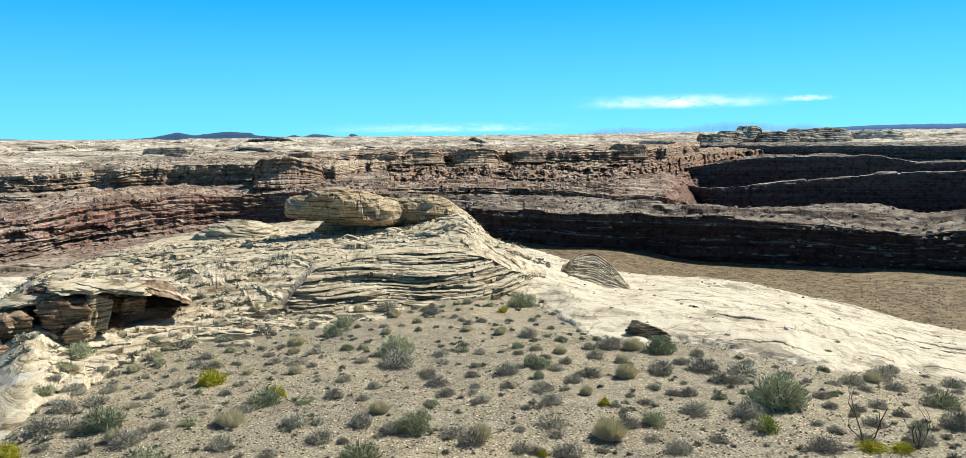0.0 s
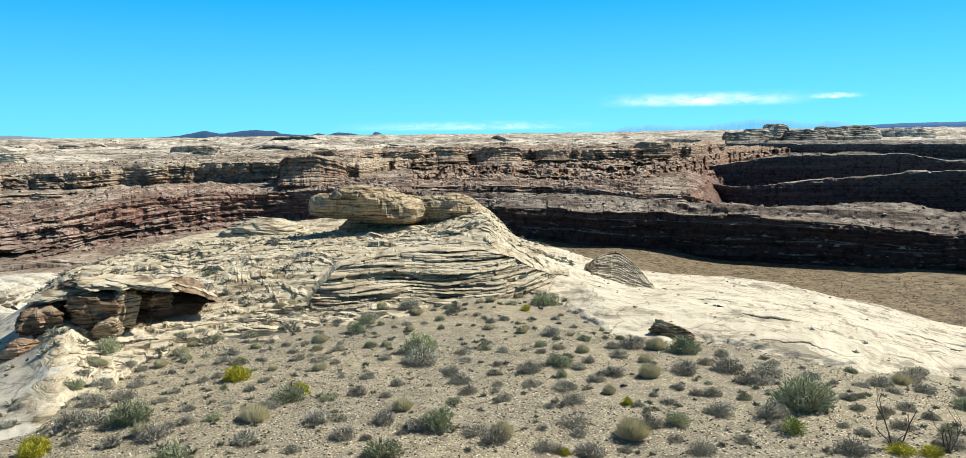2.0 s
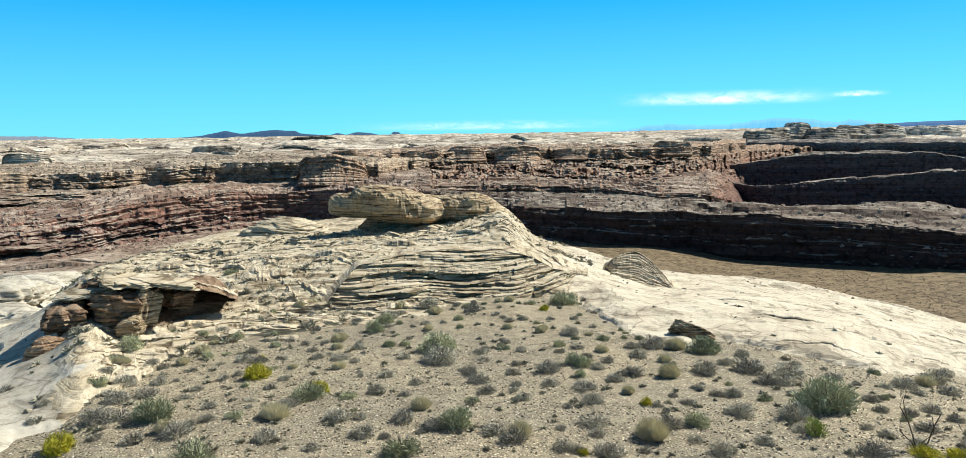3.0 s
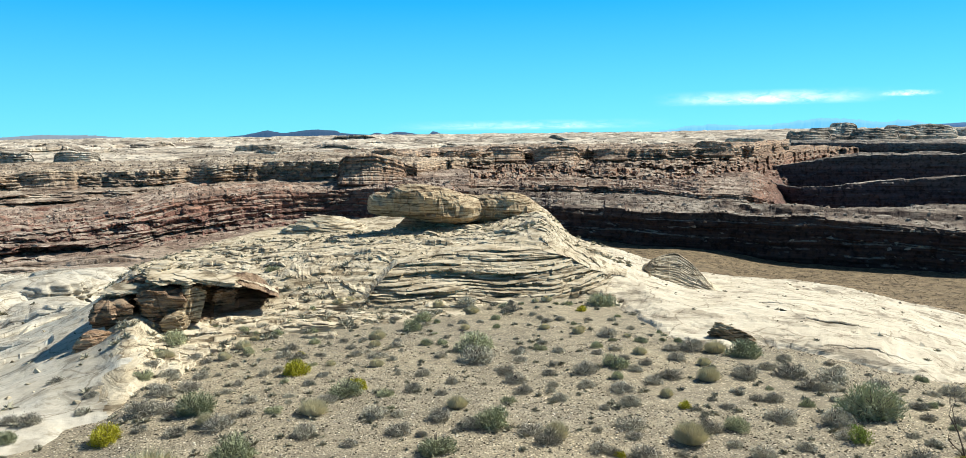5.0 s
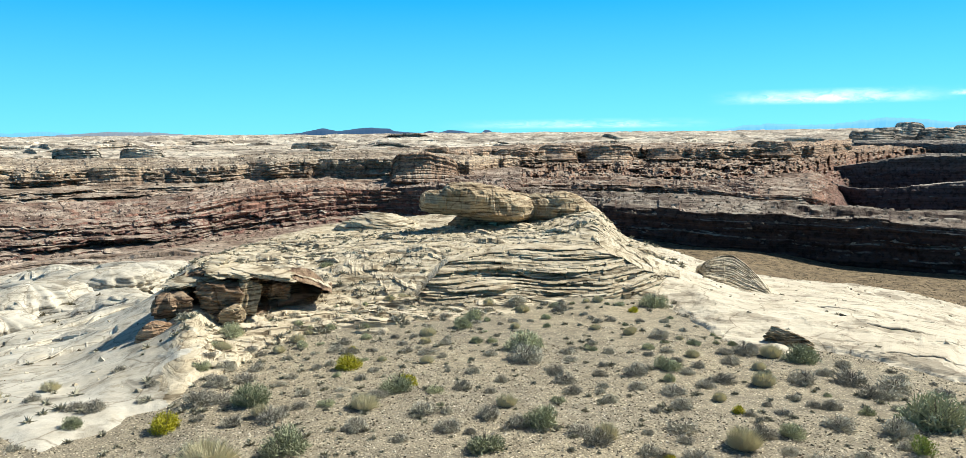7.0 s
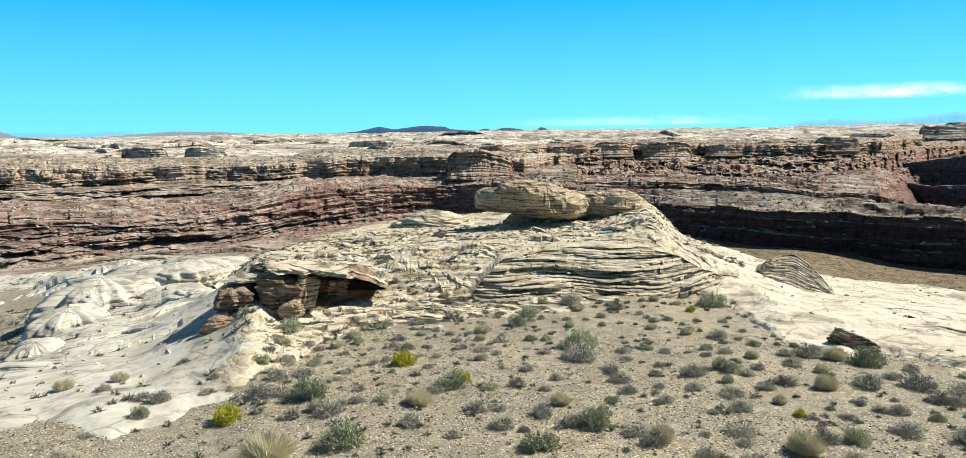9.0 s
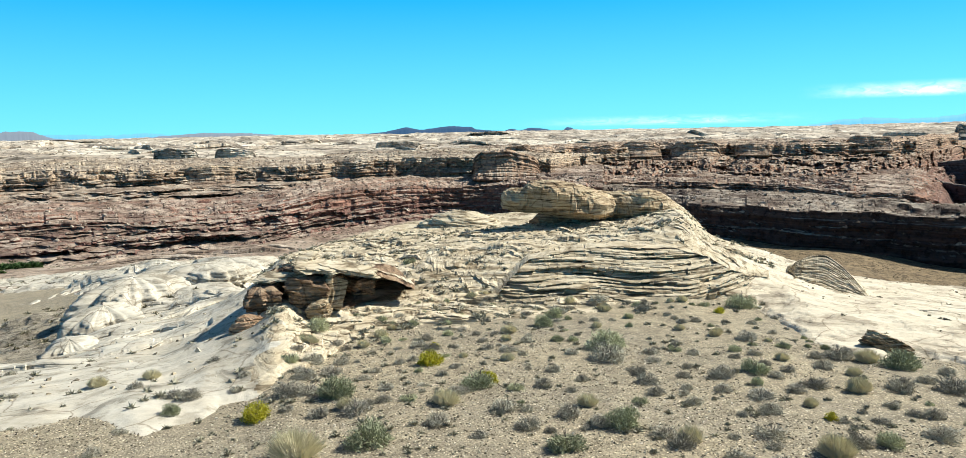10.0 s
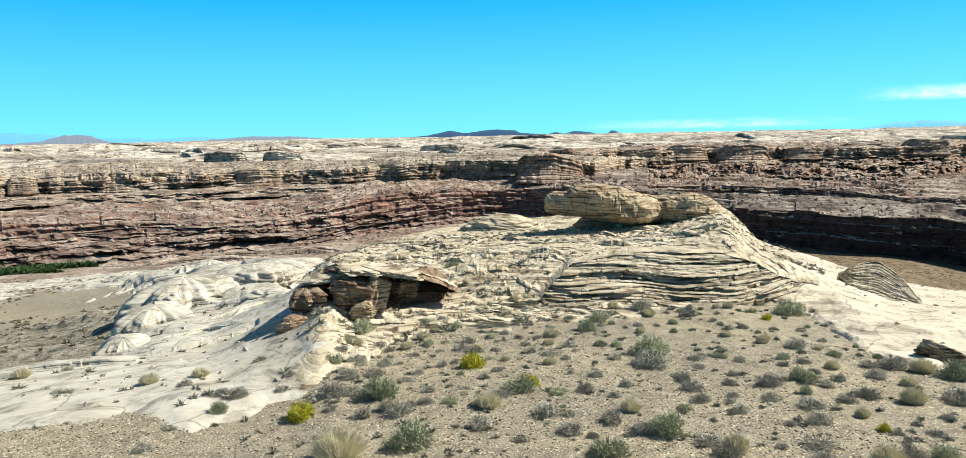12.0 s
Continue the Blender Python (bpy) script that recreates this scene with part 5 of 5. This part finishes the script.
GREY_4 = [(6.8, 14.8, 0.41), (9.4, 17.4, 0.70), (10.3, 18.7, 0.45), (9.0, 16.1, 0.49), (7.7, 14.3, 0.50), (8.5, 13.1, 0.70), (7.0, 13.1, 0.46), (5.9, 13.0, 0.26), (5.5, 11.8, 0.59), (6.4, 12.2, 0.38), (7.3, 12.2, 0.51), (10.0, 16.4, 0.44), (7.8, 13.7, 0.35), (4.7, 12.8, 0.37), (4.8, 13.5, 0.65), (11.3, 17.7, 0.56), (11.3, 18.9, 0.31), (-17.7, 15.4, 0.37), (-14.9, 12.7, 0.28), (-14.7, 12.8, 0.28), (-11.9, 13.4, 0.38), (-10.5, 12.9, 0.45), (-10.0, 12.8, 0.47), (-10.0, 10.8, 0.29), (-9.7, 9.8, 0.35), (-11.3, 15.4, 0.37), (3.2, 19.1, 0.69), (2.7, 18.9, 0.44), (-3.1, 23.9, 0.63), (-1.6, 23.2, 0.61), (-4.1, 22.2, 0.59)]
GREEN = [(-6.9, 13.2, 0.81), (-9.8, 17.9, 0.81), (-12.1, 22.6, 0.78), (-9.1, 15.2, 0.47), (-9.6, 16.8, 0.55), (-2.2, 18.3, 0.98), (-4.3, 14.4, 0.74), (-1.2, 12.7, 0.68), (-2.0, 11.5, 0.63), (-3.5, 18.8, 0.37), (-3.1, 18.9, 0.34), (1.2, 16.9, 0.68), (3.0, 13.0, 0.46), (4.4, 18.6, 0.85), (1.3, 25.2, 1.06), (5.6, 14.0, 1.29), (9.3, 14.9, 0.78), (-9.8, 11.9, 0.42), (-5.2, 11.0, 0.84), (-4.1, 21.7, 0.58), (-4.2, 20.4, 0.62), (-11.1, 27.8, 0.57)]
STRAW = [(-6.4, 12.6, 0.38), (-4.6, 13.2, 0.53), (2.1, 12.3, 0.64), (3.8, 19.0, 0.58), (3.1, 16.1, 0.53), (-18.0, 14.3, 0.49), (-13.2, 13.7, 0.44), (-12.3, 14.4, 0.44), (-6.1, 10.2, 0.88), (-0.1, 12.2, 0.45), (-9.4, 16.7, 0.41), (-4.9, 19.3, 0.46), (-2.8, 23.0, 0.45), (-7.0, 24.2, 0.48)]
YELLOW = [(-5.9, 15.9, 0.61), (-8.0, 12.1, 0.58), (2.3, 14.1, 0.28), (0.6, 23.8, 0.42), (0.9, 11.5, 0.21), (-7.9, 11.9, 0.52), (-6.3, 17.3, 0.29), (-4.2, 14.7, 0.50)]
LIME = [(4.9, 12.6, 0.42)]

rng = np.random.default_rng(7)
placed = []
for key, rows in (("grey", GREY), ("grey", GREY_2), ("grey", GREY_3), ("grey", GREY_4), ("green", GREEN), ("straw", STRAW), ("yellow", YELLOW), ("lime", LIME)):
    for x, y, w in rows:
        plant(key, x, y, w * (0.85 if key == "straw" else 1.0), rng)
        placed.append((x, y, w))
made = 0
while made < 180:
    az, r = rng.uniform(-36, 33), 11.5 + 15 * math.sqrt(rng.uniform(0.02, 1))
    x, y = r * math.sin(radians(az)), r * math.cos(radians(az))
    if r > knots(az, ROCK_R) + (2.5 if az < -5 else 0.3):
        continue
    w = rng.uniform(0.16, 0.38)
    if any((x - a) ** 2 + (y - b) ** 2 < (0.5 * (w + c) + 0.12) ** 2 for a, b, c in placed):
        continue
    plant(rng.choice(["grey", "grey", "grey", "green", "straw"]), x, y, w, rng)
    placed.append((x, y, w))
    made += 1


def tufts(name, label, spots, size, mat, seed, blades=26):
    """Low brush too small to tell apart: short leaf blades round each spot, in one mesh."""
    rng = np.random.default_rng(seed)
    n = len(spots)
    k = n * blades
    base = np.repeat(spots, blades, 0)
    sz = np.repeat(size * rng.uniform(0.5, 1.4, n), blades)
    d = rng.normal(size=(k, 3))
    d[:, 2] = np.abs(d[:, 2])
    d /= np.linalg.norm(d, axis=1)[:, None]
    tip = base + d * (sz * rng.uniform(0.35, 0.6, k))[:, None] * [1, 1, 0.8]
    side = np.cross(d, rng.normal(size=(k, 3)))
    side /= np.linalg.norm(side, axis=1)[:, None] + 1e-6
    w = side * (sz * 0.075)[:, None]
    v = np.stack([base + (tip - base) * 0.2 + w, tip, base + (tip - base) * 0.2 - w], 1)
    me = bpy.data.meshes.new(name)
    me.from_pydata(v.reshape(-1, 3).tolist(), [], np.arange(k * 3).reshape(k, 3).tolist())
    me.materials.append(mat)
    return tagged(new(name, me), label, "brush", kind="stuff")


def spots(n, a0, a1, r0, r1, seed, keep=None, surface=ground_z, power=1.0):
    rng = np.random.default_rng(seed)
    az, r = rng.uniform(a0, a1, n), r0 + (r1 - r0) * rng.uniform(0, 1, n) ** power
    x, y = r * np.sin(np.radians(az)), r * np.cos(np.radians(az))
    ok = fbm(x / (0.12 * r1), y / (0.12 * r1), seed) > -0.15
    if keep is not None:
        ok &= keep(az, r)
    az, r = az[ok], r[ok]
    return polar(az, r, surface(az, r))


SMALL = leafy("small_brush", [(0.3, (0.28, 0.265, 0.205)), (0.7, (0.46, 0.435, 0.32))], 0.0)
BOWL_BRUSH = leafy("dark_olive_brush", [(0.3, (0.16, 0.145, 0.095)), (0.7, (0.28, 0.255, 0.17))], 0.0)
OLIVE = leafy("olive_brush", [(0.3, (0.09, 0.075, 0.05)), (0.7, (0.17, 0.145, 0.09))], 0.0)
tufts("small_brush_on_gravel", "low grey brush scattered on the gravel slope", spots(700, -38, 34, 11.5, 26, 801, lambda a, r: r < knots(a, ROCK_R) + 3), 0.20, SMALL, 802, 46)
tufts("brush_on_rock", "sparse low brush rooted in sandstone cracks", spots(1500, -33, 5, 20, 48, 803, None, rock_at), 0.34, SMALL, 804)
tufts("brush_on_shelf", "sparse brush on white slickrock", spots(90, -60, -34, 14, 24, 811, None, rock_at), 0.30, SMALL, 812)
tufts("brush_on_apron", "sparse brush on cream slickrock", spots(90, 8, 40, 20, 36, 813, None, rock_at), 0.22, SMALL, 814)
tufts("brush_on_flat", "dotted dark brush on the brown flat", spots(11000, -2, 38, 100, 225, 805, None, ground_z, 0.8), 0.40, OLIVE, 806, 12)
tufts("brush_in_bowl", "scattered brush in the gravel bowl", spots(1500, -62, -40, 36, 100, 807), 0.5, BOWL_BRUSH, 808, 20)
tufts("brush_on_slope", "sparse brush in the joints of white slickrock", spots(700, -60, -33, 30, 120, 815, None, slope_z), 0.45, BOWL_BRUSH, 816, 20)
tufts("brush_on_plateau", "dark juniper and brush dotted over the plateau", spots(5200, -55, 37, 500, 1150, 817), 1.9, OLIVE, 818, 9)
tufts("brush_on_benches", "scattered brush on the lower benches", spots(1500, -62, -12, 95, 255, 809), 1.0, SMALL, 810, 14)

THICKET = leafy("thicket_leaves", [(0.25, (0.035, 0.07, 0.02)), (0.75, (0.08, 0.14, 0.045))], 0.0)
tufts("thicket", "dense green tamarisk thicket on the valley floor", spots(640, -54.5, -44.8, 205, 244, 821), 3.4, THICKET, 822, 110)


# ---- a bare bush ----
def bare_bush(x, y, height, seed):
    rng = np.random.default_rng(seed)
    bush = thing("bare_bush", "dark leafless twiggy bush on the gravel slope", "shrub", (x, y, surface(x, y) - 0.02))

    def limb(p, d, length, rad, depth, vs, fs):
        for k in range(3):
            q = p + d * length / 3 + rng.normal(size=3) * length * 0.05
            n0 = len(vs)
            for c, rr in ((p, rad), (q, rad * 0.85)):
                vs.extend((c + rr * np.array([math.cos(t), math.sin(t), 0])).tolist() for t in (0, 1.57, 3.14, 4.71))
            fs.extend((n0 + j, n0 + (j + 1) % 4, n0 + 4 + (j + 1) % 4, n0 + 4 + j) for j in range(4))
            p, rad = q, rad * 0.85
            d = d + rng.normal(size=3) * 0.22
            d /= np.linalg.norm(d)
            if depth < 3 and k > 0:
                e = d + rng.normal(size=3) * 0.75
                e[2] = abs(e[2]) * 0.7 + 0.1
                limb(p, e / np.linalg.norm(e), length * 0.62, rad * 0.65, depth + 1, vs, fs)

    for b in range(4):
        vs, fs = [], []
        d = np.array([rng.normal() * 0.6, rng.normal() * 0.4, 1.0])
        limb(np.zeros(3), d / np.linalg.norm(d), height * rng.uniform(0.5, 0.85), 0.016, 0, vs, fs)
        me = bpy.data.meshes.new("limb")
        me.from_pydata(vs, [], fs)
        me.materials.append(BARK)
        part = new("limb", me)
        part.parent = bush


BARK = leafy("dark_bark", [(0.2, (0.06, 0.045, 0.035)), (0.8, (0.16, 0.125, 0.095))], 0.0)
bare_bush(6.25, 12.0, 0.95, 41)
bare_bush(7.1, 11.9, 0.7, 43)
for x, y, w in ((6.3, 11.8, 0.5), (6.75, 11.75, 0.45)):
    plant("yellow", x, y, w, rng, 0.7)


# ---- stones ----
def stones(name, label, pts, lo, hi, mat, seed):
    rng = np.random.default_rng(seed)
    n = len(pts)
    base = np.array([(1, 0, 0), (-0.5, 0.87, 0), (-0.5, -0.87, 0), (0.55, 0.3, 0.7), (-0.5, 0.35, 0.75), (0, -0.55, 0.65)])
    tri = np.array([(0, 1, 3), (1, 4, 3), (1, 2, 4), (2, 5, 4), (2, 0, 5), (0, 3, 5), (3, 4, 5)])
    s = np.exp(rng.uniform(math.log(lo), math.log(hi), n))
    a = rng.uniform(0, 6.28, n)
    v = base[None] * (1 + 0.35 * rng.normal(size=(n, 6, 3))) * s[:, None, None] * 0.5
    c, d = np.cos(a)[:, None], np.sin(a)[:, None]
    v = np.stack([v[..., 0] * c - v[..., 1] * d, v[..., 0] * d + v[..., 1] * c, v[..., 2] * 0.8 - 0.02 * s[:, None]], -1) + pts[:, None]
    f = tri[None] + (np.arange(n) * 6)[:, None, None]
    me = bpy.data.meshes.new(name)
    me.from_pydata(v.reshape(-1, 3).tolist(), [], f.reshape(-1, 3).tolist())
    me.materials.append(mat)
    return tagged(new(name, me), label, "stones", kind="stuff")


def on_top(names, share, seed):
    """Random places on the level parts of the named terraces."""
    rng = np.random.default_rng(seed)
    out = []
    for nm in names:
        me = bpy.data.objects[nm].data
        n = len(me.polygons)
        c, d = np.empty(n * 3), np.empty(n * 3)
        me.polygons.foreach_get("center", c)
        me.polygons.foreach_get("normal", d)
        c, d = c.reshape(-1, 3), d.reshape(-1, 3)
        out.append(c[(np.abs(d[:, 2]) > 0.75) & (np.abs(np.degrees(np.arctan2(c[:, 0], c[:, 1])) + 9) < 46) & (rng.uniform(0, 1, n) < share)])
    return np.concatenate(out)


BENCHES = ("canyon_wall_1", "canyon_wall_2", "canyon_slope", "canyon_rim", "canyon_wall_3", "canyon_wall_4")
tufts("brush_on_terraces", "dark brush dotted over the rock terraces", on_top(BENCHES, 0.022, 841), 1.1, OLIVE, 842, 9)
PEBBLE, pn, pl, pb = material("pebbles", 0.9)
isl = pn.new("ShaderNodeNewGeometry")
pr = ramp(pn, [(0.0, (0.10, 0.085, 0.065)), (0.4, (0.30, 0.255, 0.18)), (0.75, (0.50, 0.435, 0.315)), (1.0, (0.72, 0.65, 0.52))])
pl.new(isl.outputs["Random Per Island"], pr.inputs[0])
pl.new(pr.outputs[0], pb.inputs["Base Color"])
stones("terrace_rubble", "loose blocks strewn over the rock terraces", on_top(BENCHES, 0.04, 843), 0.5, 2.2, BENCH, 844)
stones("gravel_stones", "loose tan and grey stones of the gravel", spots(30000, -54, 35, 10.5, 21, 831, None, ground_z, 0.75), 0.022, 0.065, PEBBLE, 832)
stones("rock_chips", "broken chips lying on the slickrock", spots(900, -60, 38, 14, 40, 833, None, rock_z), 0.05, 0.22, PEBBLE, 834)
